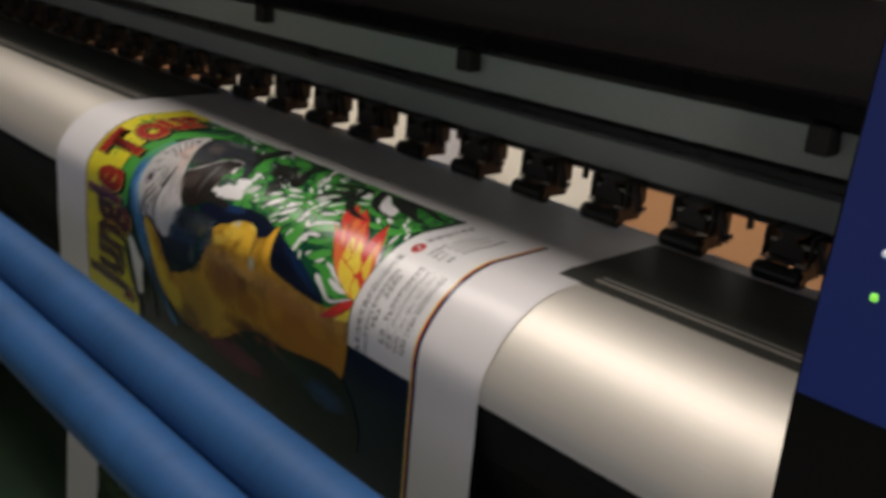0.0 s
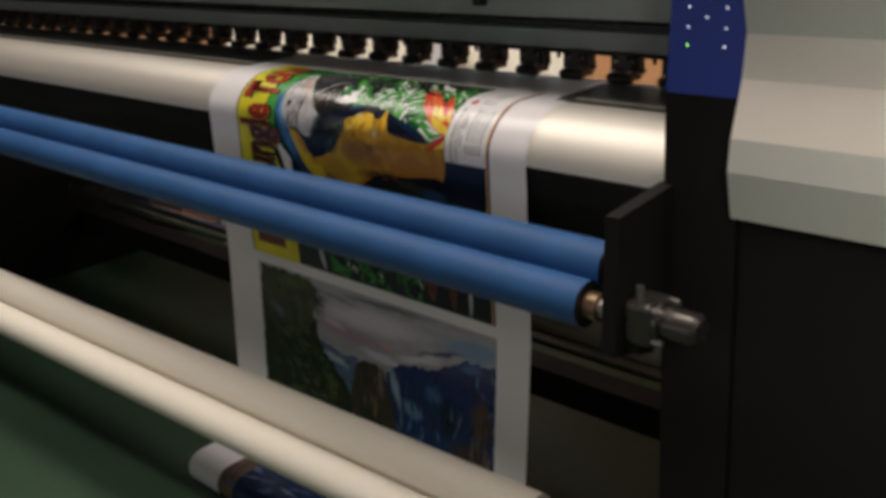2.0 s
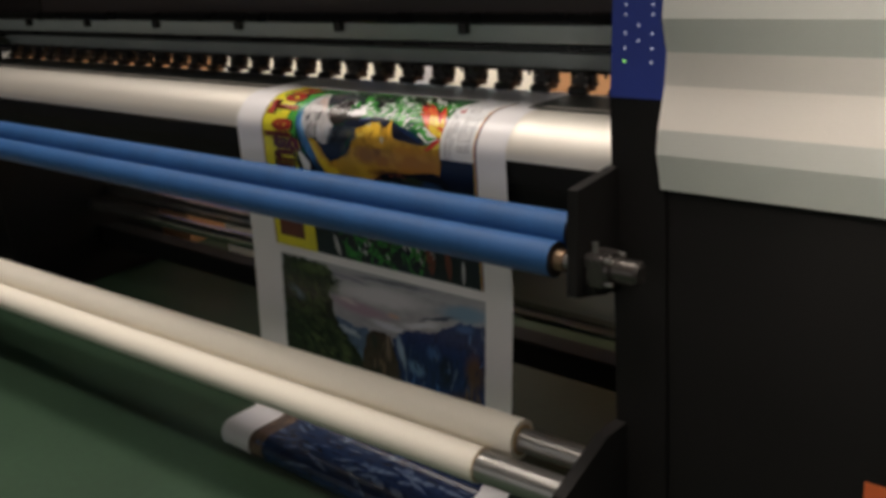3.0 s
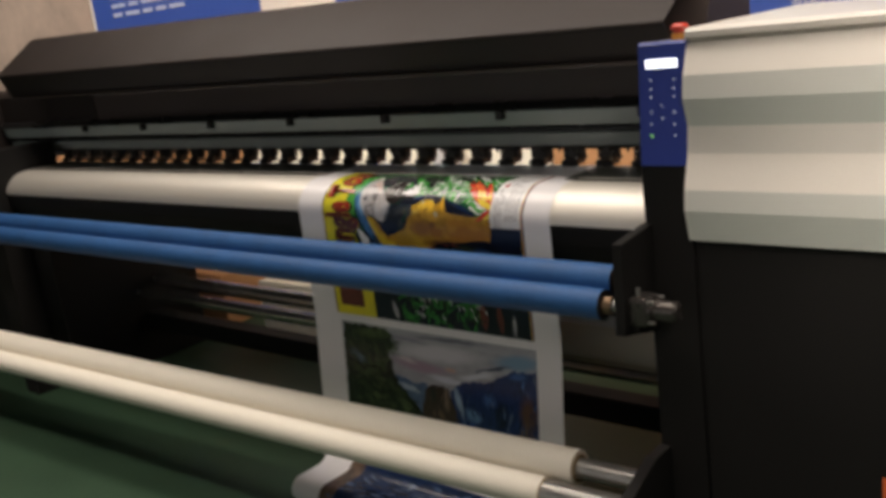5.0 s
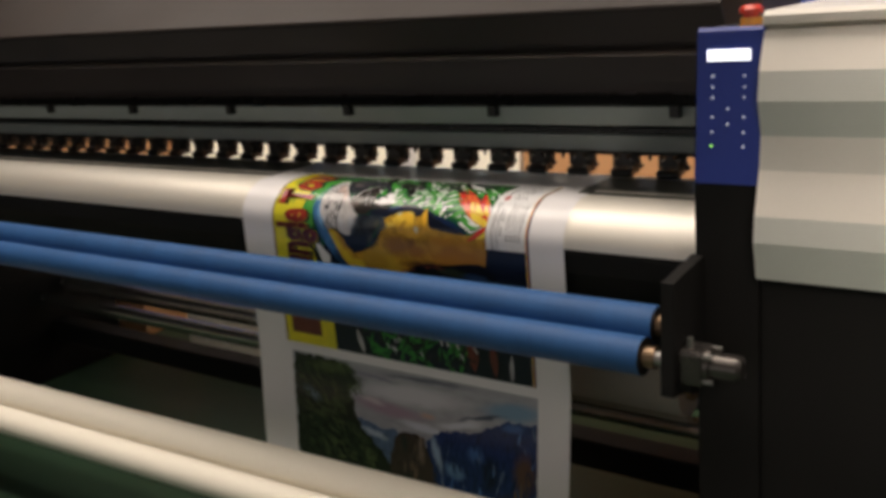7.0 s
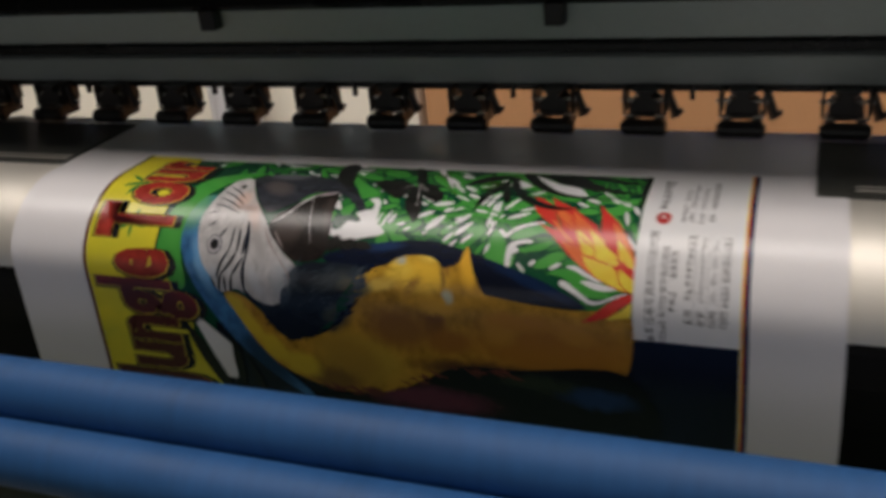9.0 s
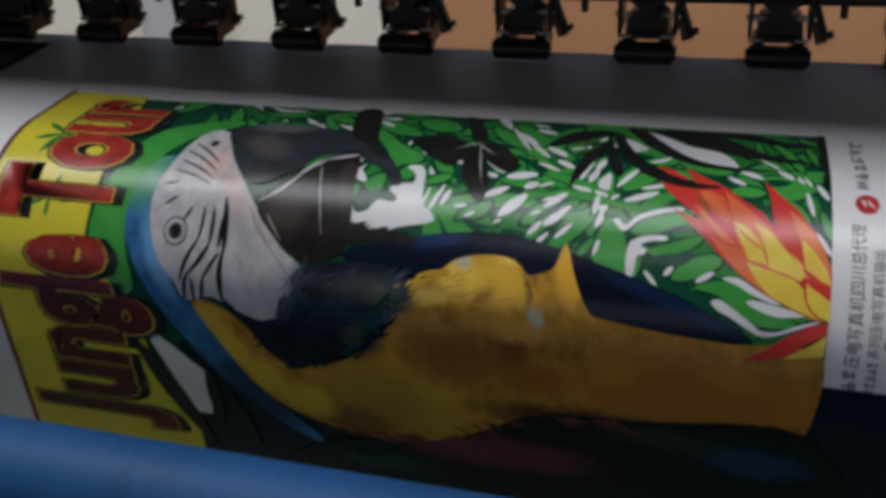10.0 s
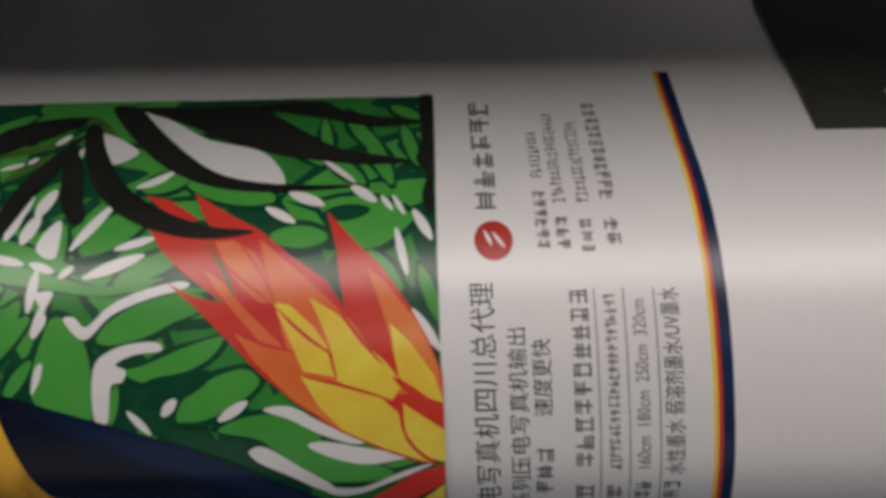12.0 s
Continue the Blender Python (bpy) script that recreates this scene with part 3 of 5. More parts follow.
def ink(name, c1, c2=None, scale=30.0, rough=0.24, stretch=(1, 1, 1), sharp=0.2, spec=0.5):
    """Glossy printed colour that wanders between two tones."""
    c2 = c2 or tuple(c * 0.85 for c in c1)
    m = bpy.data.materials.new(name)
    m.use_nodes = True
    nt = m.node_tree
    b = nt.nodes["Principled BSDF"]
    b.inputs["Roughness"].default_value = rough
    b.inputs["Specular IOR Level"].default_value = spec
    tc, mp = nt.nodes.new("ShaderNodeTexCoord"), nt.nodes.new("ShaderNodeMapping")
    mp.inputs["Scale"].default_value = stretch
    nt.links.new(tc.outputs["Object"], mp.inputs["Vector"])
    n = nt.nodes.new("ShaderNodeTexNoise")
    n.inputs["Scale"].default_value, n.inputs["Detail"].default_value, n.inputs["Distortion"].default_value = scale, 5, 0.8
    nt.links.new(mp.outputs[0], n.inputs["Vector"])
    r = nt.nodes.new("ShaderNodeValToRGB")
    r.color_ramp.elements[0].position, r.color_ramp.elements[1].position = 0.5 - sharp, 0.5 + sharp
    r.color_ramp.elements[0].color, r.color_ramp.elements[1].color = (*c1, 1), (*c2, 1)
    nt.links.new(n.outputs["Fac"], r.inputs[0])
    nt.links.new(r.outputs[0], b.inputs["Base Color"])
    return m


class SoftPicture:
    """Printed artwork of soft-edged brush dabs over a base tone, laid out in metres across and along the media."""

    def __init__(self, name, base, warp=0.006, warp_scale=90.0, streak=(1.0, 1.0), mottle=0.5):
        self.material = bpy.data.materials.new(name)
        self.material.use_nodes = True
        self.nt = self.material.node_tree
        self.shader = self.nt.nodes["Principled BSDF"]
        self.shader.inputs["Roughness"].default_value = 0.24
        uv = self.nt.nodes.new("ShaderNodeUVMap")
        noise = self.nt.nodes.new("ShaderNodeTexNoise")
        noise.inputs["Scale"].default_value, noise.inputs["Detail"].default_value, noise.inputs["Roughness"].default_value = warp_scale, 8, 0.68
        mp = self.nt.nodes.new("ShaderNodeMapping")
        mp.inputs["Scale"].default_value = (streak[0], streak[1], 1)
        self.nt.links.new(uv.outputs[0], mp.inputs[0])
        self.nt.links.new(mp.outputs[0], noise.inputs["Vector"])
        off = self.nt.nodes.new("ShaderNodeVectorMath")
        off.operation = "MULTIPLY_ADD"
        off.inputs[1].default_value = (2 * warp, 2 * warp, 0)
        off.inputs[2].default_value = (-warp, -warp, 0)
        self.nt.links.new(noise.outputs["Color"], off.inputs[0])
        add = self.nt.nodes.new("ShaderNodeVectorMath")
        self.nt.links.new(uv.outputs[0], add.inputs[0])
        self.nt.links.new(off.outputs[0], add.inputs[1])
        self.place = add.outputs[0]
        # fine mottling of the base tone
        mix = self.nt.nodes.new("ShaderNodeMix")
        mix.data_type = "RGBA"
        mix.inputs[6].default_value, mix.inputs[7].default_value = (*base, 1), (*[c * mottle for c in base], 1)
        rg = self.nt.nodes.new("ShaderNodeMapRange")
        rg.inputs["From Min"].default_value, rg.inputs["From Max"].default_value = 0.36, 0.66
        self.nt.links.new(noise.outputs["Fac"], rg.inputs["Value"])
        self.nt.links.new(rg.outputs[0], mix.inputs[0])
        self.colour = mix.outputs[2]
        self.nt.links.new(self.colour, self.shader.inputs["Base Color"])

    def dab(self, x, s, rx, rs, colour, angle=0.0, soft=0.7, strength=1.0):
        mp = self.nt.nodes.new("ShaderNodeMapping")
        mp.vector_type = "TEXTURE"
        mp.inputs["Location"].default_value = (x, s, 0)
        mp.inputs["Rotation"].default_value = (0, 0, angle)
        mp.inputs["Scale"].default_value = (rx, rs, 1)
        self.nt.links.new(self.place, mp.inputs[0])
        ln = self.nt.nodes.new("ShaderNodeVectorMath")
        ln.operation = "LENGTH"
        self.nt.links.new(mp.outputs[0], ln.inputs[0])
        rg = self.nt.nodes.new("ShaderNodeMapRange")
        rg.interpolation_type = "SMOOTHSTEP"
        rg.inputs["From Min"].default_value, rg.inputs["From Max"].default_value = 1.0, 1.0 - soft
        rg.inputs["To Max"].default_value = strength
        self.nt.links.new(ln.outputs["Value"], rg.inputs["Value"])
        mix = self.nt.nodes.new("ShaderNodeMix")
        mix.data_type = "RGBA"
        mix.inputs[7].default_value = (*colour, 1)
        self.nt.links.new(rg.outputs[0], mix.inputs[0])
        self.nt.links.new(self.colour, mix.inputs[6])
        self.colour = mix.outputs[2]
        self.nt.links.new(self.colour, self.shader.inputs["Base Color"])


I_GREEN = ink("green_ink", (0.032, 0.205, 0.036), (0.046, 0.26, 0.045), 40)
I_LGREEN = ink("light_green_ink", (0.058, 0.31, 0.048), (0.085, 0.37, 0.06), 30)
I_DGREEN = ink("dark_green_ink", (0.006, 0.060, 0.028), (0.010, 0.085, 0.034), 40)
I_BLACK = ink("near_black_ink", (0.010, 0.012, 0.010), (0.022, 0.020, 0.018), 50)
I_WHITE = ink("paper_white", (0.80, 0.79, 0.80), (0.76, 0.76, 0.78), 40, 0.33, spec=0.85)
I_YELLOW = ink("yellow_ink", (0.80, 0.68, 0.03), (0.62, 0.58, 0.04), 12)
I_RED = ink("red_ink", (0.52, 0.035, 0.03), (0.30, 0.03, 0.025), 25)
I_BROWN = ink("dark_red_ink", (0.10, 0.028, 0.022), (0.16, 0.04, 0.03), 25)
I_ORANGE = ink("orange_ink", (0.80, 0.24, 0.06), (0.72, 0.14, 0.04), 30)
I_FYEL = ink("flame_yellow_ink", (0.85, 0.72, 0.08), (0.80, 0.52, 0.05), 40)
I_FRED = ink("flame_red_ink", (0.66, 0.06, 0.03), (0.60, 0.03, 0.03), 30)
I_GOLD = ink("bright_golden_ink", (0.78, 0.48, 0.04), (0.52, 0.30, 0.03), 24, 0.24, (2.2, 1, 1), 0.25)
I_BLUE = ink("sky_blue_ink", (0.10, 0.26, 0.60), (0.04, 0.12, 0.36), 18)
I_NAVY = ink("navy_ink", (0.006, 0.013, 0.045), (0.014, 0.036, 0.11), 26, 0.24, (1, 2, 2))
I_TEAL = ink("slate_ink", (0.025, 0.040, 0.060), (0.07, 0.085, 0.10), 26, 0.24, (2, 1, 1))
I_GREY = ink("pale_grey_ink", (0.62, 0.60, 0.60), (0.40, 0.39, 0.42), 30)
I_DGREY = ink("charcoal_ink", (0.035, 0.035, 0.048), (0.11, 0.10, 0.12), 26, 0.24, (1, 2, 2))
I_NIGHT = ink("blue_black_ink", (0.003, 0.004, 0.011), (0.006, 0.010, 0.030), 9)
I_TEXT = ink("grey_text_ink", (0.10, 0.095, 0.10), (0.20, 0.19, 0.20), 160)
I_GLYPH = ink("black_text_ink", (0.022, 0.020, 0.022), (0.05, 0.045, 0.05), 160)
I_PEAK = ink("blue_peak_ink", (0.02, 0.045, 0.14), (0.16, 0.23, 0.36), 14, 0.24, (3, 1, 1))
I_ROCK = ink("brown_rock_ink", (0.06, 0.045, 0.04), (0.20, 0.13, 0.09), 24, 0.24, (3, 1, 1))
I_ROSE = ink("greyish_rose_ink", (0.30, 0.24, 0.23), (0.40, 0.34, 0.33), 30)
I_PINE = ink("pine_ink", (0.012, 0.022, 0.012), (0.045, 0.07, 0.03), 30)

media = thing("print_media", (0.48, -0.05, 0.3), "glossy white media with bright jungle print hanging from the bed", "print")
bm = bmesh.new()
nx = 8
for k in range(nx):
    x0, x1 = MX0 + (MX1 - MX0) * k / nx, MX0 + (MX1 - MX0) * (k + 1) / nx
    bm.faces.new([bm.verts.new((x, s, 0)) for x, s in rect(x0, x1, 0.0, S6)])
bmesh.ops.remove_doubles(bm, verts=bm.verts, dist=1e-5)
drape(bm, 0.0)
part("sheet", bm, PAPER, media, "glossy white media", True)
# the run from the back of the bed down to the supply roll
part("feed_run", sheet([(0.272, 0.9962), (0.30, 0.985), (0.325, 0.95), (0.34, 0.90), (0.362, 0.50)], MX0, MX1, 0.0008), PAPER, media)

rnd = random.Random(7)
T0, T1 = 0.154, 0.668  # top and bottom edge of the upper print
X0, X1, XT = 0.124, 0.857, 0.755  # left line, right line, left edge of the text panel

inks("print_ground", [rect(X0 + 0.006, XT, T0, T1)], I_DGREEN, media, 1)
inks("night_ground", [rect(0.29, X1 - 0.006, 0.40, T1), rect(XT - 0.02, X1 - 0.006, 0.371, 0.40)], I_NIGHT, media, 2)


def in_foliage(x, s):
    edge = 0.205 + 0.25 * (x - 0.30) if x < 0.47 else (0.285 if x < 0.60 else 0.285 + 0.42 * (x - 0.60))
    return 0.27 < x < XT and T0 < s < edge + 0.01


def leaf_tier(count, layer, light):
    """Pale gaps, then leaves with a dark rim: one painted layer of the jungle."""
    gaps, rims, blades = [], [], []
    for k in range(count):
        x, s = rnd.uniform(0.26, XT), rnd.uniform(T0, 0.36)
        if not in_foliage(x, s):
            continue
        a = rnd.choice((0.35, -0.5, 2.6, 1.2)) + rnd.uniform(-0.5, 0.5)
        for j in range(rnd.choice((1, 2, 3))):
            b = a + 0.55 * j
            ln, w, bend = rnd.uniform(0.028, 0.054), rnd.uniform(0.0065, 0.0115), rnd.uniform(-0.005, 0.005)
            if x > 0.49:
                ln, w = ln * 1.5, w * 1.5
            px, ps = x + ln * 0.5 * math.cos(b), s + ln * 0.5 * math.sin(b)
            rims.append(clip_poly(lens(px, ps, ln * 1.14, w * 1.7, b, 8, bend), 0.24, XT, T0, T1))
            blades.append(clip_poly(lens(px, ps, ln, w, b, 8, bend), 0.24, XT, T0, T1))
            if x > 0.49:
                continue
            g = b + 0.27
            gaps.append(clip_poly(lens(x + ln * 0.62 * math.cos(g), s + ln * 0.62 * math.sin(g), ln * 0.72, rnd.uniform(0.004, 0.008), g, 6, bend), 0.24, XT, T0, T1))
    inks("white_leaf_pattern", gaps, I_WHITE, media, layer, "white printed leaf gaps", "stuff")
    inks("dark_leaf_pattern", rims, I_DGREEN, media, layer + 1, "dark green printed leaf rims", "stuff")
    inks("light_leaf_pattern", blades, light, media, layer + 2, "green printed leaf shapes", "stuff")


leaf_tier(90, 2, I_GREEN)
leaf_tier(40, 5, I_LGREEN)
leaf_tier(14, 8, I_LGREEN)


def clipped(points, n=4):
    return clip_poly(rounded(points, n), X0 + 0.006, XT, T0 + 0.0004, T1)


sketch = collections.defaultdict(list)


def leaf(tone, *points):
    """A smooth-edged printed shape."""
    sketch[tone].append(clipped(list(points)))


def blade(tone, x0, s0, x1, s1, width, bend=0.0, n=8):
    """A narrow printed shape with blunt ends, from one end to the other."""
    if tone == "white":
        width *= 0.82
    length, angle = math.hypot(x1 - x0, s1 - s0), math.atan2(s1 - s0, x1 - x0)
    c, q = math.cos(angle), math.sin(angle)
    edge = []
    for side in (1, -1):
        row = []
        for k in range(n + 1):
            u = k / n
            a, b = length * u, bend * math.sin(math.pi * u) + side * 0.5 * width * math.sin(math.pi * min(max(u, 0.02), 0.98)) ** 0.5
            row.append((x0 + a * c - b * q, s0 + a * q + b * c))
        edge += row if side > 0 else row[::-1]
    sketch[tone].append(clip_poly(edge, X0 + 0.006, XT, T0 + 0.0004, T1))


def petal(tone, *points):
    """A printed shape with pointed corners."""
    sketch[tone].append(clip_poly(list(points), X0 + 0.006, XT + 0.0004, T0, T1))


# long leaves round the flame
leaf("green", (0.5558, 0.2535), (0.5695, 0.2528), (0.5849, 0.2486), (0.6011, 0.2494), (0.6154, 0.254), (0.6317, 0.2582), (0.654, 0.255), (0.6475, 0.2587), (0.6342, 0.2618), (0.6206, 0.2606), (0.6021, 0.2573), (0.5859, 0.2553), (0.5702, 0.2574), (0.5568, 0.2598))
blade("green", 0.5621, 0.2765, 0.5923, 0.2605, 0.0086, -0.0034)
blade("green", 0.5593, 0.2914, 0.6018, 0.2653, 0.0078, -0.0014)
blade("green", 0.5750, 0.2975, 0.6060, 0.2693, 0.0091)
blade("dark", 0.5754, 0.2733, 0.5912, 0.2614, 0.0063)
blade("white", 0.5775, 0.2740, 0.5900, 0.2623, 0.0053)
blade("white", 0.5812, 0.2871, 0.5918, 0.2761, 0.0046)
blade("white", 0.5667, 0.2957, 0.5767, 0.2833, 0.0041)
blade("white", 0.5628, 0.2720, 0.5697, 0.2680, 0.0024)
blade("white", 0.5694, 0.2600, 0.5774, 0.2564, 0.0031)
blade("green", 0.5973, 0.2989, 0.6073, 0.2849, 0.0049)
blade("white", 0.5552, 0.2505, 0.5646, 0.2450, 0.0072)
blade("white", 0.5886, 0.2456, 0.6018, 0.2489, 0.0045)
blade("white", 0.6038, 0.2485, 0.6134, 0.2522, 0.0043)
blade("white", 0.6155, 0.2547, 0.6204, 0.2498, 0.0036)
blade("white", 0.6246, 0.2549, 0.6464, 0.2458, 0.0062)
blade("white", 0.6348, 0.2435, 0.6498, 0.2385, 0.0044)
blade("white", 0.6182, 0.2436, 0.6322, 0.2219, 0.0052)
blade("green", 0.6223, 0.2448, 0.6463, 0.2249, 0.0133)
blade("green", 0.6144, 0.2530, 0.6145, 0.2316, 0.0043)
blade("green", 0.6361, 0.2575, 0.6622, 0.2439, 0.0087)
blade("green", 0.6733, 0.2602, 0.6295, 0.2593, 0.0028)
blade("white", 0.5929, 0.2387, 0.5971, 0.2234, 0.0056)
blade("white", 0.5993, 0.2405, 0.6039, 0.2274, 0.0067)
blade("white", 0.6027, 0.2283, 0.6073, 0.2142, 0.0068)
blade("white", 0.5968, 0.2296, 0.5994, 0.2175, 0.0029)
blade("white", 0.5742, 0.2187, 0.5869, 0.2275, 0.0068)
blade("white", 0.5510, 0.1962, 0.5678, 0.2165, 0.0055)
blade("white", 0.5611, 0.2236, 0.5778, 0.2315, 0.0040)
blade("white", 0.5324, 0.1704, 0.5523, 0.2077, 0.0042)
blade("white", 0.5516, 0.1713, 0.5664, 0.1769, 0.0081)
blade("white", 0.5476, 0.1627, 0.5606, 0.1662, 0.0043)
blade("white", 0.5995, 0.1854, 0.6043, 0.1786, 0.0044)
blade("white", 0.5811, 0.2015, 0.5900, 0.1977, 0.0035)
blade("white", 0.5913, 0.1978, 0.5945, 0.1937, 0.0030)
blade("white", 0.6107, 0.1969, 0.6115, 0.1872, 0.0027)
blade("green", 0.5432, 0.1942, 0.5814, 0.2420, 0.0062)
blade("green", 0.5614, 0.1924, 0.5851, 0.2181, 0.0090)
blade("green", 0.5443, 0.2074, 0.5714, 0.2562, 0.0031)
blade("green", 0.5646, 0.1813, 0.5851, 0.1640, 0.0077)
blade("green", 0.5522, 0.1890, 0.5823, 0.1829, 0.0065)
blade("mid", 0.5304, 0.1634, 0.5516, 0.1825, 0.0089)
blade("mid", 0.5762, 0.1930, 0.6040, 0.1830, 0.0055)
blade("mid", 0.5844, 0.2089, 0.6008, 0.1910, 0.0052)
blade("mid", 0.6077, 0.1651, 0.6236, 0.1856, 0.0087)
blade("green", 0.5980, 0.2250, 0.6083, 0.2098, 0.0056)
blade("green", 0.6413, 0.2154, 0.6593, 0.2070, 0.0100)
blade("white", 0.6385, 0.2139, 0.6519, 0.2043, 0.0055, 0.0012)
blade("green", 0.6587, 0.2117, 0.6932, 0.2215, 0.0131)
blade("white", 0.6902, 0.2256, 0.7017, 0.2331, 0.0050)
blade("green", 0.6928, 0.2390, 0.7141, 0.2395, 0.0098)
blade("white", 0.6986, 0.2180, 0.7124, 0.2250, 0.0063)
blade("white", 0.7224, 0.2147, 0.7322, 0.2237, 0.0055)
blade("white", 0.7341, 0.2205, 0.7386, 0.2282, 0.0029)
blade("white", 0.7387, 0.2207, 0.7431, 0.2301, 0.0028)
blade("white", 0.7464, 0.2278, 0.7531, 0.2416, 0.0049)
blade("white", 0.7398, 0.2363, 0.7438, 0.2559, 0.0040)
blade("green", 0.7298, 0.2454, 0.7417, 0.2615, 0.0060)
blade("white", 0.7452, 0.2684, 0.7550, 0.2835, 0.0048)
blade("green", 0.7486, 0.2521, 0.7550, 0.2730, 0.0049)
blade("green", 0.7091, 0.1694, 0.7129, 0.1999, 0.0045)
blade("green", 0.6975, 0.1866, 0.7106, 0.2018, 0.0057)
blade("green", 0.7192, 0.1652, 0.7284, 0.1901, 0.0062)
blade("green", 0.7270, 0.1792, 0.7381, 0.2145, 0.0068)
blade("green", 0.7370, 0.1619, 0.7496, 0.1717, 0.0061)
blade("green", 0.7420, 0.1754, 0.7484, 0.2033, 0.0050)
blade("green", 0.7127, 0.1957, 0.7275, 0.2141, 0.0062)
blade("white", 0.7104, 0.1985, 0.7240, 0.2133, 0.0035)
blade("dark", 0.7116, 0.2298, 0.7299, 0.2274, 0.0078)
blade("white", 0.6544, 0.3053, 0.6595, 0.2993, 0.0047)
blade("white", 0.6417, 0.3034, 0.6499, 0.3119, 0.0036)
blade("white", 0.6744, 0.3074, 0.6853, 0.3005, 0.0047)
blade("green", 0.6452, 0.3105, 0.6555, 0.3185, 0.0041)
blade("green", 0.6355, 0.3082, 0.6384, 0.2941, 0.0035)
blade("dark", 0.6481, 0.3007, 0.6725, 0.2902, 0.0086)
leaf("green", (0.6088, 0.3002), (0.6076, 0.2904), (0.6115, 0.2762), (0.6145, 0.2697), (0.6204, 0.2707), (0.6266, 0.2791), (0.6293, 0.2911), (0.6283, 0.307), (0.617, 0.3036))
leaf("white", (0.6075, 0.2969), (0.6089, 0.2878), (0.6116, 0.2861), (0.6107, 0.2922))
leaf("white", (0.63, 0.2885), (0.63, 0.307), (0.6347, 0.3071), (0.6364, 0.2945), (0.6404, 0.293), (0.6419, 0.2889), (0.6382, 0.2865), (0.6457, 0.2831), (0.6545, 0.2821), (0.6529, 0.279), (0.6439, 0.2793), (0.6355, 0.2821))
leaf("green", (0.631, 0.278), (0.6358, 0.271), (0.6478, 0.2643), (0.6655, 0.261), (0.6712, 0.2666), (0.6592, 0.2718), (0.6483, 0.2772), (0.6372, 0.2797))
leaf("white", (0.6243, 0.277), (0.6287, 0.2769), (0.636, 0.2692), (0.6478, 0.2636), (0.6632, 0.259), (0.6608, 0.2566), (0.6475, 0.2597), (0.6355, 0.2653), (0.6272, 0.2731), (0.6226, 0.2694), (0.6186, 0.2702))
leaf("white", (0.6075, 0.2605), (0.6142, 0.26), (0.6117, 0.2671), (0.6124, 0.271), (0.6087, 0.2768), (0.6068, 0.275), (0.6082, 0.2687), (0.6095, 0.2655))
leaf("white", (0.6052, 0.2425), (0.608, 0.2343), (0.6129, 0.2304), (0.6136, 0.2451), (0.6099, 0.2466))
leaf("green", (0.6406, 0.2891), (0.6483, 0.2871), (0.6637, 0.2808), (0.6769, 0.2772), (0.673, 0.2842), (0.6637, 0.2894), (0.6527, 0.2914), (0.6472, 0.2931))
leaf("green", (0.6593, 0.3067), (0.6621, 0.2998), (0.6702, 0.2934), (0.6838, 0.2889), (0.6898, 0.2941), (0.6797, 0.3026), (0.6696, 0.3069), (0.663, 0.3076))
leaf("green", (0.6741, 0.3113), (0.6827, 0.3066), (0.6958, 0.3054), (0.7086, 0.31), (0.7125, 0.3162), (0.7251, 0.322), (0.736, 0.3274), (0.7332, 0.3307), (0.72, 0.332), (0.7092, 0.3304), (0.6989, 0.3228), (0.6887, 0.3146))
leaf("white", (0.6846, 0.3188), (0.6907, 0.3173), (0.7031, 0.3254), (0.7138, 0.3333), (0.7109, 0.336), (0.6984, 0.3286), (0.688, 0.3232))
leaf("white", (0.7059, 0.317), (0.7125, 0.3155), (0.7253, 0.3179), (0.7424, 0.321), (0.7336, 0.3237), (0.7249, 0.3243), (0.7143, 0.3216))
leaf("white", (0.7111, 0.3343), (0.7242, 0.3344), (0.7399, 0.3274), (0.7508, 0.3245), (0.7341, 0.3326), (0.7217, 0.3379), (0.7134, 0.3378))
leaf("white", (0.6907, 0.3036), (0.7004, 0.3025), (0.7129, 0.3091), (0.7266, 0.3155), (0.7211, 0.3163), (0.7105, 0.3126), (0.7001, 0.3072))
leaf("green", (0.711, 0.2243), (0.7276, 0.2207), (0.7454, 0.2293), (0.7439, 0.2356), (0.7343, 0.2435), (0.7243, 0.2445), (0.7182, 0.2374))
leaf("white", (0.6316, 0.1625), (0.6451, 0.17), (0.6623, 0.1838), (0.6862, 0.1933), (0.6965, 0.2137), (0.6802, 0.2121), (0.6647, 0.2028), (0.6503, 0.1876), (0.6376, 0.1715))
leaf("white", (0.6163, 0.1787), (0.6225, 0.1803), (0.6299, 0.1858), (0.6349, 0.1925), (0.6263, 0.1992), (0.6211, 0.1919))
# black fronds over them
leaf("black", (0.6278, 0.1604), (0.6515, 0.1606), (0.6776, 0.1609), (0.6885, 0.1679), (0.7021, 0.1803), (0.7174, 0.1917), (0.746, 0.2008), (0.725, 0.202), (0.7006, 0.1973), (0.683, 0.1907), (0.6673, 0.184), (0.6506, 0.1726))
leaf("black", (0.6174, 0.1609), (0.6292, 0.1609), (0.6411, 0.1775), (0.6564, 0.1955), (0.6727, 0.2083), (0.6946, 0.2137), (0.724, 0.2151), (0.6995, 0.2177), (0.6759, 0.2162), (0.6558, 0.2081), (0.637, 0.1904))
leaf("black", (0.6092, 0.1743), (0.6151, 0.1728), (0.6211, 0.1898), (0.6326, 0.2107), (0.6487, 0.225), (0.6682, 0.2339), (0.6872, 0.2367), (0.671, 0.2398), (0.6524, 0.2369), (0.6351, 0.2283), (0.6228, 0.2148), (0.6136, 0.1945))
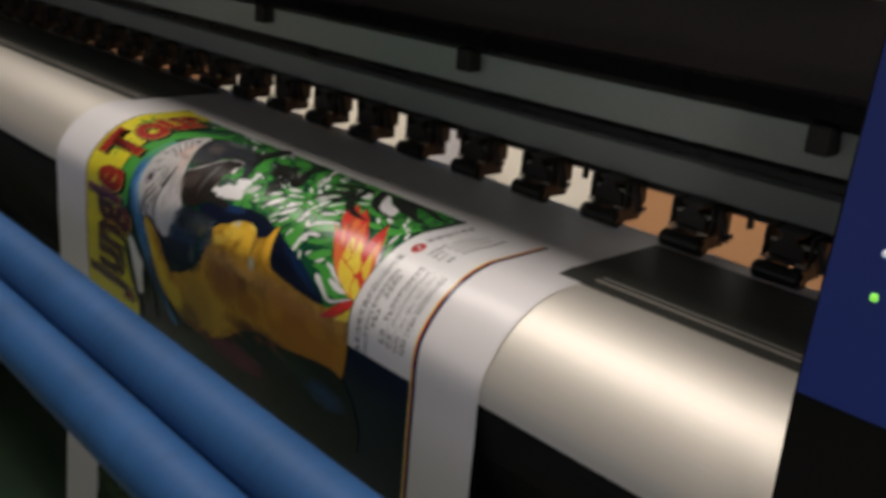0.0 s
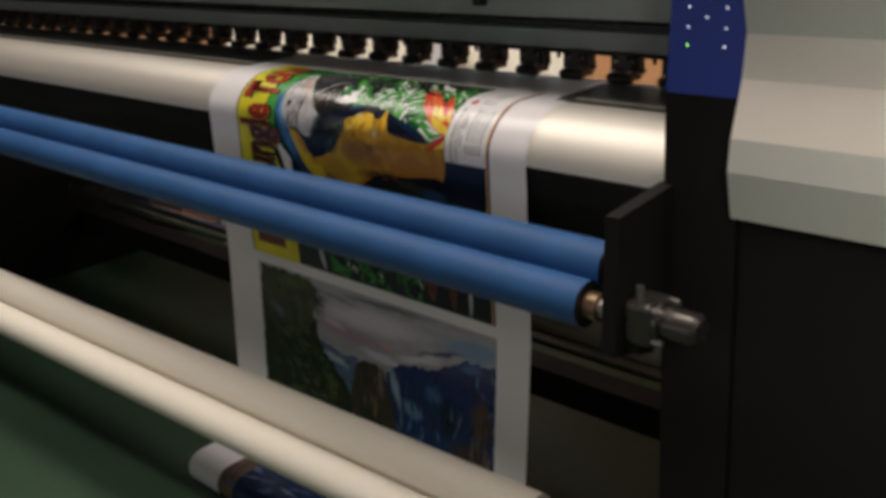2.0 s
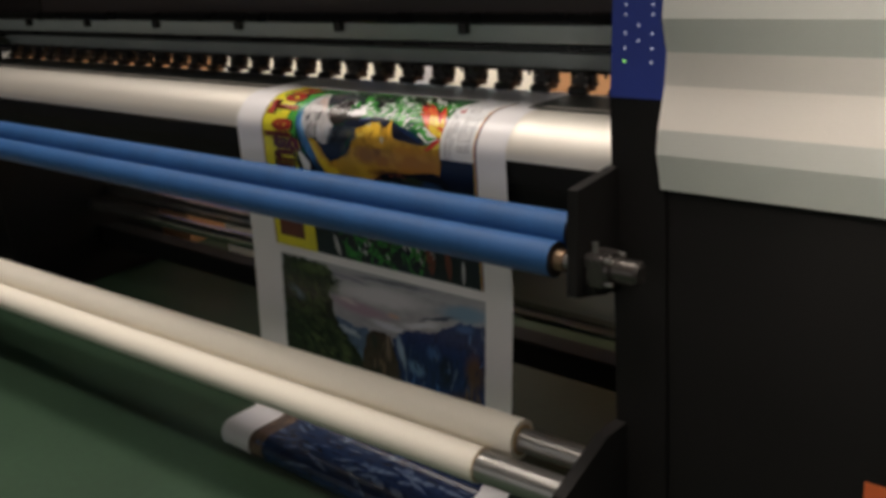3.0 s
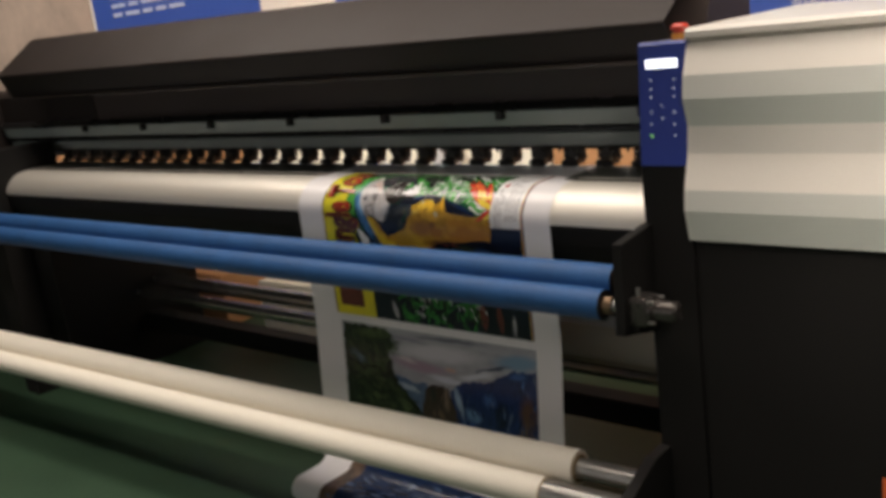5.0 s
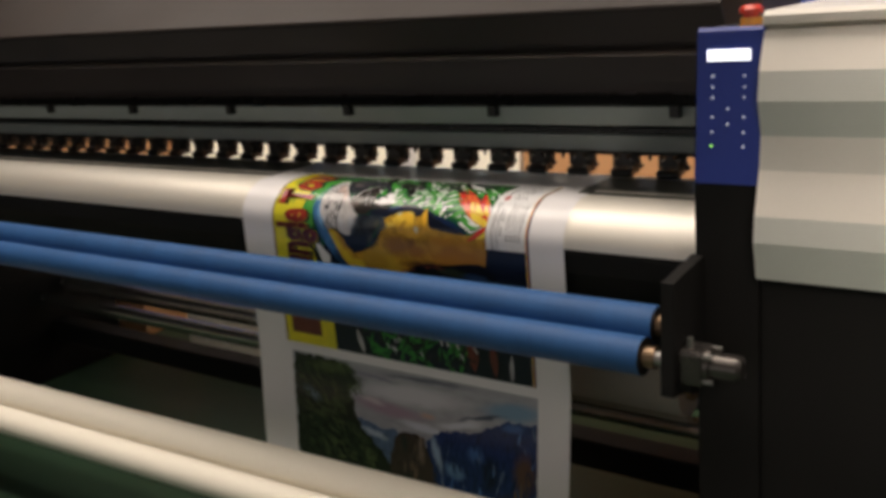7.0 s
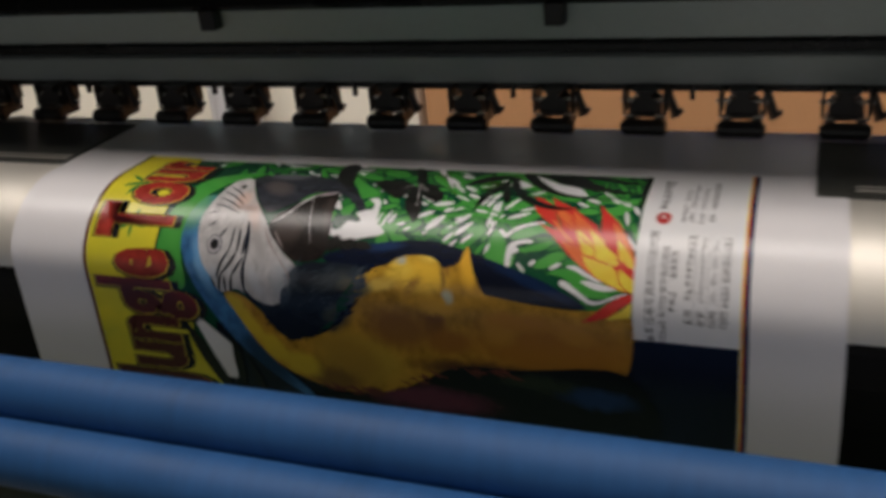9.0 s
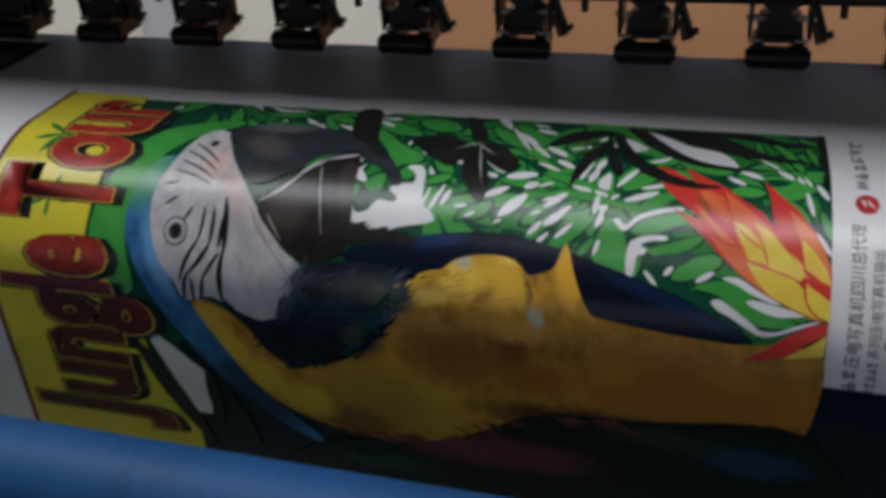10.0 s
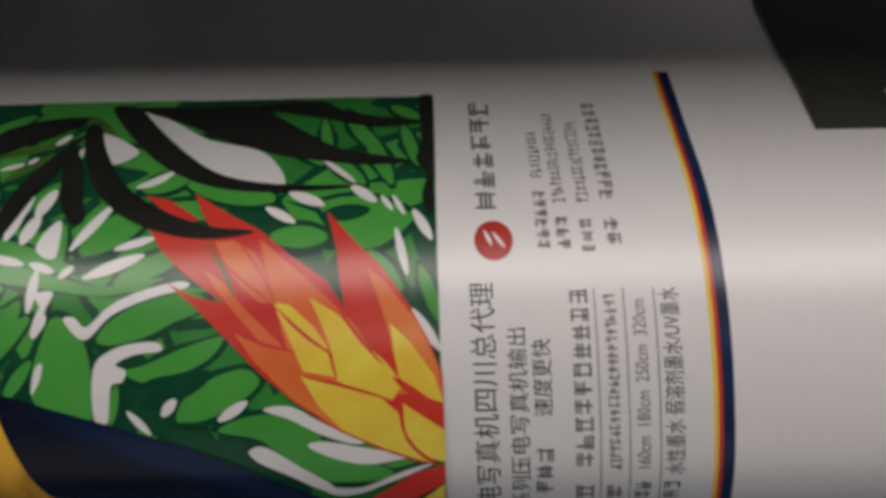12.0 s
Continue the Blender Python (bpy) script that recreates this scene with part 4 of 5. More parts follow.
leaf("black", (0.6049, 0.1826), (0.6051, 0.1942), (0.6105, 0.2212), (0.6168, 0.2314), (0.621, 0.2294), (0.6175, 0.2146), (0.6116, 0.1944))
leaf("black", (0.6097, 0.1788), (0.5993, 0.1952), (0.5916, 0.213), (0.5871, 0.2294), (0.5863, 0.2445), (0.5913, 0.2373), (0.597, 0.2241), (0.6041, 0.2024))
leaf("black", (0.6092, 0.167), (0.59, 0.168), (0.574, 0.1763), (0.5647, 0.195), (0.5801, 0.1889), (0.5978, 0.1783))
leaf("black", (0.6797, 0.161), (0.706, 0.1575), (0.7166, 0.1646), (0.732, 0.17), (0.7508, 0.1736), (0.7295, 0.1766), (0.7091, 0.1698))
leaf("black", (0.7489, 0.1573), (0.7546, 0.1576), (0.7542, 0.2266), (0.7497, 0.2223), (0.752, 0.2083), (0.7475, 0.2), (0.7497, 0.1867))
# the left part of the jungle
leaf("green", (0.423, 0.1921), (0.4333, 0.1879), (0.4533, 0.2085), (0.4761, 0.2251), (0.4731, 0.2339), (0.4612, 0.2369), (0.4593, 0.2442), (0.4446, 0.217))
leaf("green", (0.4393, 0.2566), (0.4475, 0.2479), (0.454, 0.2478), (0.4528, 0.2614), (0.4454, 0.2634))
leaf("green", (0.4258, 0.2805), (0.4277, 0.2647), (0.436, 0.2578), (0.4343, 0.2712))
leaf("dark", (0.4361, 0.2693), (0.4488, 0.2626), (0.4648, 0.2667), (0.4636, 0.2728), (0.4491, 0.2748), (0.4448, 0.2821))
leaf("white", (0.4301, 0.248), (0.4344, 0.2448), (0.4403, 0.2545), (0.4345, 0.2545))
blade("green", 0.5580, 0.2789, 0.5800, 0.2603, 0.0110)
blade("green", 0.5640, 0.2851, 0.5948, 0.2574, 0.0101)
blade("green", 0.5207, 0.2780, 0.5347, 0.2645, 0.0090)
blade("green", 0.5371, 0.2438, 0.5704, 0.2480, 0.0080)
blade("green", 0.5652, 0.2330, 0.6211, 0.2519, 0.0080)
blade("green", 0.5355, 0.1632, 0.5665, 0.2049, 0.0147)
blade("green", 0.4583, 0.1666, 0.4930, 0.1800, 0.0208)
blade("green", 0.5123, 0.2795, 0.5248, 0.2677, 0.0060)
blade("green", 0.5868, 0.2915, 0.6019, 0.2632, 0.0089)
blade("green", 0.5179, 0.1717, 0.5467, 0.2048, 0.0110)
blade("green", 0.5498, 0.2124, 0.5759, 0.1947, 0.0110)
blade("green", 0.4197, 0.1706, 0.4661, 0.1940, 0.0168)
blade("green", 0.4841, 0.2520, 0.5021, 0.2440, 0.0074)
blade("green", 0.5310, 0.2381, 0.5471, 0.2289, 0.0073)
blade("mid", 0.5248, 0.1674, 0.5681, 0.2288, 0.0096)
blade("dark", 0.5605, 0.2009, 0.5934, 0.1725, 0.0097)
blade("dark", 0.5452, 0.2171, 0.5688, 0.2340, 0.0071)
blade("dark", 0.5662, 0.2764, 0.5865, 0.2575, 0.0044)
blade("dark", 0.5701, 0.2867, 0.5875, 0.2726, 0.0042)
blade("white", 0.4906, 0.2762, 0.4991, 0.2528, 0.0042)
blade("white", 0.4989, 0.2702, 0.5040, 0.2569, 0.0057)
blade("white", 0.4844, 0.2762, 0.4891, 0.2562, 0.0030)
blade("white", 0.5283, 0.2599, 0.5447, 0.2508, 0.0071)
blade("white", 0.5412, 0.2749, 0.5583, 0.2557, 0.0102)
blade("white", 0.5713, 0.2650, 0.5857, 0.2522, 0.0070)
blade("white", 0.5730, 0.2788, 0.5855, 0.2671, 0.0072)
blade("white", 0.5628, 0.2865, 0.5715, 0.2759, 0.0049)
blade("white", 0.5246, 0.2256, 0.5393, 0.2371, 0.0060)
blade("white", 0.5413, 0.2410, 0.5629, 0.2366, 0.0083)
blade("white", 0.5639, 0.1994, 0.5794, 0.2131, 0.0083)
blade("white", 0.5376, 0.1787, 0.5557, 0.1977, 0.0086)
blade("white", 0.5126, 0.1383, 0.5311, 0.1727, 0.0088)
blade("white", 0.5263, 0.2391, 0.5351, 0.2419, 0.0046)
blade("white", 0.4260, 0.1715, 0.4398, 0.1812, 0.0057)
blade("white", 0.4239, 0.1590, 0.4311, 0.1536, 0.0068)
blade("white", 0.4254, 0.2386, 0.4320, 0.2335, 0.0049)
blade("white", 0.5086, 0.2701, 0.5180, 0.2685, 0.0034)
blade("white", 0.5172, 0.2773, 0.5240, 0.2729, 0.0033)
blade("white", 0.5382, 0.2799, 0.5434, 0.2770, 0.0029)
blade("white", 0.6054, 0.2676, 0.6071, 0.2512, 0.0047)
blade("white", 0.5649, 0.2481, 0.5754, 0.2436, 0.0031)
leaf("white", (0.4239, 0.2946), (0.4261, 0.2827), (0.4295, 0.2724), (0.4336, 0.2716), (0.4375, 0.2804), (0.4461, 0.2788), (0.4526, 0.2699), (0.4633, 0.2706), (0.4662, 0.2667), (0.4593, 0.2597), (0.4669, 0.2547), (0.4758, 0.2529), (0.4747, 0.2441), (0.4677, 0.2384), (0.4758, 0.2359), (0.4824, 0.2431), (0.4854, 0.2681), (0.4926, 0.2754), (0.4955, 0.2832), (0.4719, 0.2891), (0.4604, 0.2934), (0.4477, 0.2922), (0.4367, 0.2882))
leaf("black", (0.5093, 0.2063), (0.4847, 0.1925), (0.4591, 0.1989), (0.4725, 0.217), (0.4966, 0.2343), (0.5064, 0.2209))
leaf("black", (0.5091, 0.2086), (0.5078, 0.2382), (0.5198, 0.2608), (0.5272, 0.2646), (0.5297, 0.2474), (0.5211, 0.2221))
leaf("black", (0.5095, 0.2023), (0.4989, 0.1758), (0.491, 0.149), (0.5042, 0.1619), (0.5166, 0.1886), (0.5148, 0.2063))
leaf("black", (0.5124, 0.2071), (0.5276, 0.2008), (0.5472, 0.225), (0.5431, 0.2366), (0.5299, 0.2316), (0.5185, 0.2184))
# the flame flower
petal("red", (0.6463, 0.2339), (0.6547, 0.2369), (0.6641, 0.2394), (0.6737, 0.2391), (0.668, 0.2316), (0.6619, 0.2178), (0.6746, 0.2273), (0.689, 0.2364), (0.7008, 0.2473), (0.7143, 0.2574), (0.7191, 0.265), (0.7206, 0.268), (0.7191, 0.2563), (0.7175, 0.2439), (0.7136, 0.2278), (0.7231, 0.24), (0.7342, 0.2518), (0.7437, 0.2661), (0.7508, 0.2795), (0.7555, 0.2925), (0.7553, 0.3219), (0.7465, 0.324), (0.7339, 0.3194), (0.7171, 0.3114), (0.7026, 0.3014), (0.6899, 0.2905), (0.6769, 0.2772), (0.668, 0.2682), (0.6564, 0.2579), (0.6517, 0.255), (0.6655, 0.2624), (0.6772, 0.2654), (0.6699, 0.2601), (0.6606, 0.2527), (0.6519, 0.2436))
petal("red", (0.643, 0.2182), (0.6529, 0.2212), (0.6656, 0.2309), (0.6612, 0.2326), (0.6512, 0.2266))
petal("orange", (0.6725, 0.2412), (0.679, 0.2405), (0.6877, 0.2457), (0.6925, 0.2558), (0.6951, 0.2652), (0.69, 0.2654), (0.6832, 0.2594), (0.6766, 0.2506))
petal("orange", (0.6888, 0.24), (0.7009, 0.2511), (0.7142, 0.2633), (0.7233, 0.2725), (0.7337, 0.2879), (0.7447, 0.2988), (0.7135, 0.2983), (0.7009, 0.2852), (0.6958, 0.2675), (0.6924, 0.2534))
petal("orange", (0.6691, 0.2524), (0.6765, 0.2574), (0.6856, 0.2685), (0.6966, 0.2791), (0.7052, 0.2896), (0.7178, 0.3005), (0.7382, 0.3194), (0.7172, 0.3107), (0.7005, 0.299), (0.6878, 0.2861), (0.6809, 0.2762), (0.6922, 0.2816), (0.6835, 0.2718), (0.6749, 0.2614))
petal("orange", (0.7293, 0.2524), (0.7363, 0.2591), (0.7468, 0.2729), (0.7539, 0.2882), (0.7555, 0.3011), (0.7461, 0.2902), (0.7383, 0.2815), (0.7349, 0.2705))
petal("yellow", (0.6951, 0.2652), (0.701, 0.2663), (0.7098, 0.2745), (0.7151, 0.2822), (0.7172, 0.2924), (0.7056, 0.2901), (0.701, 0.2792), (0.6975, 0.2712))
petal("yellow", (0.7081, 0.2636), (0.7186, 0.2702), (0.7275, 0.2802), (0.7359, 0.2879), (0.7412, 0.2949), (0.7371, 0.3012), (0.7265, 0.2987), (0.7172, 0.2932), (0.7153, 0.2811), (0.712, 0.2723))
petal("yellow", (0.7372, 0.2734), (0.7443, 0.2805), (0.7525, 0.2925), (0.7555, 0.3021), (0.7458, 0.2988), (0.74, 0.2927), (0.7382, 0.2837))
petal("yellow", (0.7047, 0.2918), (0.718, 0.2945), (0.7308, 0.2979), (0.739, 0.3051), (0.7427, 0.3166), (0.7517, 0.3248), (0.7339, 0.3185), (0.7193, 0.3116), (0.7111, 0.303))
petal("yellow", (0.7409, 0.3019), (0.7555, 0.3119), (0.7552, 0.3241), (0.7467, 0.3211), (0.7412, 0.3121))
blade("vein", 0.7379, 0.2927, 0.7561, 0.3071, 0.0033)
blade("vein", 0.6701, 0.2427, 0.6940, 0.2647, 0.0011, 0.0014)
blade("vein", 0.6826, 0.2430, 0.6962, 0.2664, 0.0011, -0.0009)
blade("vein", 0.6962, 0.2671, 0.7165, 0.2846, 0.0013, 0.0011)
blade("vein", 0.7145, 0.2803, 0.7176, 0.2932, 0.0011)
blade("vein", 0.7059, 0.2922, 0.7382, 0.3012, 0.0011, -0.0006)
blade("vein", 0.7402, 0.3004, 0.7422, 0.3165, 0.0013, 0.0009)
blade("vein", 0.7415, 0.3150, 0.7529, 0.3253, 0.0014, 0.0007)
blade("vein", 0.6835, 0.2773, 0.7031, 0.2831, 0.0011, 0.0007)
blade("olive", 0.6688, 0.2406, 0.6807, 0.2631, 0.0016, -0.0009)
blade("vein", 0.7186, 0.2679, 0.7344, 0.2883, 0.0013, 0.0007)
petal("redleaf", (0.7551, 0.3248), (0.7442, 0.3277), (0.7305, 0.3374), (0.7187, 0.3477), (0.7066, 0.3578), (0.7181, 0.3555), (0.7318, 0.3505), (0.7435, 0.3401), (0.7547, 0.3323))
petal("yellowleaf", (0.7547, 0.3328), (0.7437, 0.3426), (0.7294, 0.3533), (0.754, 0.348))
I_DEEP = ink("deep_green_ink", (0.004, 0.050, 0.026), (0.008, 0.072, 0.032), 60)
I_OLIVE = ink("leaf_olive_ink", (0.045, 0.13, 0.022), (0.085, 0.17, 0.030), 60)
for tone, name, material, layer in (("green", "green_leaf_drawing", I_LGREEN, 15), ("mid", "olive_leaf_drawing", I_OLIVE, 14), ("dark", "dark_leaf_drawing", I_DEEP, 16), ("white", "white_gap_drawing", I_WHITE, 17), ("black", "black_frond_drawing", I_BLACK, 24), ("red", "flame_red_drawing", I_FRED, 20), ("orange", "flame_orange_drawing", I_ORANGE, 21), ("yellow", "flame_yellow_drawing", I_FYEL, 22), ("vein", "flame_vein_drawing", I_FRED, 23), ("olive", "stalk_drawing", I_OLIVE, 23), ("redleaf", "red_leaf_drawing", I_FRED, 29), ("yellowleaf", "yellow_leaf_drawing", I_FYEL, 28)):
    inks(name, sketch[tone], material, media, layer, material.name.replace("_", " ") + " shapes of the print", "stuff")
# thin dark rims round the leaves
rims = []
for p in sketch["green"]:
    if len(p) >= 3:
        cx, cs = sum(q[0] for q in p) / len(p), sum(q[1] for q in p) / len(p)
        rims.append(clip_poly([(q[0] + 0.0028 * (q[0] - cx) / max(math.hypot(q[0] - cx, q[1] - cs), 1e-4), q[1] + 0.0028 * (q[1] - cs) / max(math.hypot(q[0] - cx, q[1] - cs), 1e-4)) for q in p], X0, XT, T0, T1))
inks("leaf_rim_drawing", rims, I_DEEP, media, 13, "dark rims of the printed leaves", "stuff")
inks("pale_vein", [lens(0.520, 0.208, 0.03, 0.0011, 0.8, 5, 0.002), lens(0.506, 0.206, 0.026, 0.0011, 2.5, 5), lens(0.519, 0.225, 0.05, 0.001, 1.35, 5)], I_GREY, media, 25)
inks("dark_tuft", [lens(0.436 + 0.0024 * k, 0.297 - 0.002 * math.sin(k), 0.024, 0.005, -0.9 + 0.05 * k, 5) for k in range(18)], I_BLACK, media, 21)

# the broad colour fields of the picture
wing = SoftPicture("navy_wing_ink", (0.006, 0.011, 0.032), 0.005, 120, (0.4, 1.6))
wing.dab(0.50, 0.296, 0.03, 0.008, (0.012, 0.036, 0.11), -0.1)
wing.dab(0.66, 0.322, 0.07, 0.008, (0.007, 0.020, 0.065), 0.36)
wing.dab(0.62, 0.325, 0.05, 0.012, (0.004, 0.006, 0.016), 0.3)
inks("navy_field", [rounded([(0.4326, 0.3106), (0.4715, 0.298), (0.5096, 0.2899), (0.5475, 0.2871), (0.5856, 0.2938), (0.6181, 0.3033), (0.6582, 0.3154), (0.6842, 0.3261), (0.7119, 0.3427), (0.6807, 0.3449), (0.6421, 0.3429), (0.6089, 0.3403), (0.5921, 0.3143), (0.5696, 0.3206), (0.5034, 0.3214), (0.4694, 0.3335), (0.4488, 0.3211)])], wing.material, media, 19)

bird = SoftPicture("golden_plumage_ink", (0.60, 0.32, 0.030), 0.009, 42, (1.4, 1.0), 0.42)
# gold and brown of the breast
bird.dab(0.68, 0.395, 0.13, 0.050, (0.36, 0.155, 0.018))
bird.dab(0.47, 0.425, 0.07, 0.040, (0.52, 0.34, 0.034), 0.2)
bird.dab(0.555, 0.375, 0.018, 0.034, (0.20, 0.085, 0.015), 0.1)
bird.dab(0.625, 0.375, 0.024, 0.026, (0.46, 0.23, 0.024), 0.3)
bird.dab(0.700, 0.372, 0.030, 0.016, (0.46, 0.22, 0.024), 0.2)
bird.dab(0.515, 0.385, 0.055, 0.035, (0.26, 0.12, 0.022))
bird.dab(0.455, 0.425, 0.06, 0.040, (0.38, 0.22, 0.026), 0.4)
bird.dab(0.570, 0.395, 0.035, 0.022, (0.30, 0.13, 0.018))
bird.dab(0.430, 0.455, 0.05, 0.022, (0.20, 0.11, 0.022))
bird.dab(0.560, 0.355, 0.030, 0.014, (0.60, 0.33, 0.035))
bird.dab(0.645, 0.365, 0.050, 0.014, (0.44, 0.20, 0.02))
bird.dab(0.540, 0.322, 0.046, 0.028, (0.86, 0.53, 0.05))
bird.dab(0.520, 0.320, 0.022, 0.016, (0.90, 0.62, 0.08))
bird.dab(0.532, 0.338, 0.006, 0.024, (0.48, 0.26, 0.03), 0.5, 0.9)
bird.dab(0.566, 0.322, 0.004, 0.020, (0.24, 0.13, 0.03), -0.2, 0.9)
bird.dab(0.556, 0.300, 0.020, 0.012, (0.95, 0.68, 0.12))
bird.dab(0.594, 0.310, 0.014, 0.030, (0.82, 0.46, 0.04), -0.1)
bird.dab(0.498, 0.336, 0.026, 0.010, (0.74, 0.50, 0.08), -0.25)
bird.dab(0.573, 0.343, 0.008, 0.011, (0.46, 0.46, 0.34))
bird.dab(0.521, 0.309, 0.008, 0.008, (0.55, 0.54, 0.40))
bird.dab(0.570, 0.312, 0.005, 0.016, (0.34, 0.17, 0.03), -0.2)
bird.dab(0.535, 0.335, 0.008, 0.018, (0.42, 0.22, 0.03), 0.7)
bird.dab(0.745, 0.425, 0.07, 0.022, (0.035, 0.014, 0.012))
bird.dab(0.600, 0.425, 0.10, 0.016, (0.09, 0.035, 0.014))
face = SoftPicture("pale_cheek_ink", (0.62, 0.60, 0.60), 0.006, 90, (1.2, 0.6), 0.62)
face.dab(0.318, 0.250, 0.016, 0.022, (0.62, 0.46, 0.40), 0.0, 0.8)
face.dab(0.352, 0.300, 0.010, 0.040, (0.40, 0.38, 0.38), -0.55, 0.8)
face.dab(0.385, 0.340, 0.020, 0.030, (0.44, 0.46, 0.50), 0.2, 0.8)
face.dab(0.352, 0.345, 0.012, 0.030, (0.56, 0.57, 0.60), -0.3, 0.8)
face.dab(0.400, 0.335, 0.014, 0.026, (0.10, 0.12, 0.15), 0.3, 0.9)
face.dab(0.340, 0.270, 0.012, 0.030, (0.60, 0.47, 0.43), -0.4, 0.9)
face.dab(0.330, 0.262, 0.020, 0.008, (0.40, 0.30, 0.27), 0.2, 0.9)
face.dab(0.300, 0.340, 0.012, 0.018, (0.46, 0.48, 0.52), 0.0, 0.9)
# yellow band below the cheek, and the dark edge of the throat
for x, q, rx, rs, turn in ((0.322, 0.376, 0.014, 0.022, -0.5), (0.338, 0.400, 0.016, 0.026, -0.6), (0.362, 0.424, 0.018, 0.030, -0.9), (0.395, 0.440, 0.032, 0.020, 0.2)):
    bird.dab(x, q, rx, rs, (0.62, 0.44, 0.03), turn, 0.6)
bird.dab(0.442, 0.378, 0.030, 0.022, (0.05, 0.055, 0.035), -0.6, 0.8)
bird.dab(0.478, 0.345, 0.020, 0.010, (0.16, 0.14, 0.07), -0.5, 0.8)
inks("golden_field", [rounded([(0.4694, 0.3428), (0.4752, 0.3283), (0.4961, 0.322), (0.5087, 0.3137), (0.5168, 0.3075), (0.5354, 0.3028), (0.5534, 0.3037), (0.5633, 0.3103), (0.5673, 0.3136), (0.5825, 0.3079), (0.5875, 0.2946), (0.5912, 0.2915), (0.5983, 0.3138), (0.6088, 0.335), (0.62, 0.3388), (0.6594, 0.3439), (0.7017, 0.3463), (0.7483, 0.3442), (0.7554, 0.3738), (0.7431, 0.4219), (0.7003, 0.4242), (0.656, 0.4242), (0.6102, 0.4221), (0.5769, 0.424), (0.5462, 0.4371), (0.5082, 0.4581), (0.4655, 0.4678), (0.4223, 0.4664), (0.3801, 0.4528), (0.3508, 0.4323), (0.3248, 0.3995), (0.3101, 0.3613), (0.3359, 0.3652), (0.3614, 0.3883), (0.3952, 0.4087), (0.4363, 0.391), (0.4689, 0.3573)])], bird.material, media, 22)
throat = SoftPicture("slate_throat_ink", (0.016, 0.022, 0.034), 0.006, 60, (0.8, 1.4), 0.6)
throat.dab(0.450, 0.335, 0.040, 0.016, (0.045, 0.055, 0.062), -0.3)
throat.dab(0.445, 0.372, 0.028, 0.014, (0.050, 0.062, 0.052), -0.6)
throat.dab(0.462, 0.338, 0.016, 0.012, (0.10, 0.10, 0.075), -0.5)
throat.dab(0.392, 0.392, 0.040, 0.020, (0.007, 0.010, 0.020), 0.3)
inks("slate_field", [rounded([(0.3514, 0.3717), (0.3796, 0.3661), (0.4025, 0.3248), (0.4434, 0.3169), (0.4737, 0.3192), (0.4694, 0.3335), (0.4485, 0.3593), (0.4406, 0.3811), (0.3948, 0.4105), (0.3692, 0.4019)])], throat.material, media, 23)
inks("pale_field", [rounded([(0.2755, 0.2775), (0.2835, 0.2459), (0.2945, 0.2138), (0.3101, 0.2096), (0.3288, 0.241), (0.3485, 0.2667), (0.3654, 0.2879), (0.3856, 0.3116), (0.4025, 0.3248), (0.3964, 0.3445), (0.3853, 0.3629), (0.3679, 0.3716), (0.3521, 0.3678), (0.3366, 0.3599), (0.326, 0.3557), (0.3057, 0.3607), (0.296, 0.3431), (0.2845, 0.3241), (0.2773, 0.2993)])], face.material, media, 24)
feather = random.Random(21)
for nm, mt, cx, cs, rx, rs, turn, n in (("slate_feather", I_TEAL, 0.428, 0.345, 0.042, 0.026, -0.45, 46), ("grey_feather", I_GREY, 0.372, 0.340, 0.018, 0.026, 1.0, 26), ("dark_feather", I_NIGHT, 0.410, 0.385, 0.040, 0.014, -0.4, 30), ("gold_feather", I_GOLD, 0.528, 0.328, 0.028, 0.014, -0.35, 18)):
    polys = []
    for k in range(n):
        r, t = math.sqrt(feather.random()), feather.uniform(0, math.tau)
        polys.append(lens(cx + rx * r * math.cos(t), cs + rs * r * math.sin(t), feather.uniform(0.008, 0.020), feather.uniform(0.0007, 0.0016), turn + feather.uniform(-0.3, 0.3), 5, 0.001))
    inks(nm + "_pattern", polys, mt, media, 24, "fine printed feather strokes", "stuff")
def fringe(name, material, layer, turn, seed, count, *path):
    """Feathered strokes scattered along an edge."""
    r, polys = random.Random(seed), []
    for k in range(count):
        i = r.randrange(len(path) - 1)
        u = r.random()
        x, q = path[i][0] + (path[i + 1][0] - path[i][0]) * u, path[i][1] + (path[i + 1][1] - path[i][1]) * u
        polys.append(lens(x + r.uniform(-0.004, 0.004), q + r.uniform(-0.004, 0.004), r.uniform(0.010, 0.024), r.uniform(0.0014, 0.0034), turn + r.uniform(-0.35, 0.35), 6, r.uniform(-0.001, 0.001)))
    inks(name, polys, material, media, layer, "fine printed feather strokes", "stuff")


fringe("tuft_fringe", I_GOLD, 25, -0.30, 31, 14, (0.482, 0.330), (0.488, 0.326), (0.497, 0.322), (0.516, 0.309))
fringe("throat_fringe", I_NIGHT, 26, -0.7, 33, 46, (0.360, 0.390), (0.393, 0.408), (0.436, 0.391), (0.468, 0.358))
fringe("throat_fringe", I_TEAL, 26, -0.6, 34, 40, (0.436, 0.388), (0.468, 0.355), (0.478, 0.335), (0.470, 0.322))
fringe("cheek_fringe", I_TEAL, 27, -0.9, 35, 30, (0.402, 0.326), (0.396, 0.345), (0.384, 0.364))
fringe("belly_fringe", I_BROWN, 26, 0.3, 36, 46, (0.42, 0.466), (0.466, 0.467), (0.508, 0.458), (0.546, 0.437), (0.577, 0.424), (0.656, 0.424))
dusk = SoftPicture("dark_dusk_ink", (0.005, 0.005, 0.011), 0.012, 40)
dusk.dab(0.54, 0.465, 0.10, 0.022, (0.120, 0.024, 0.055))
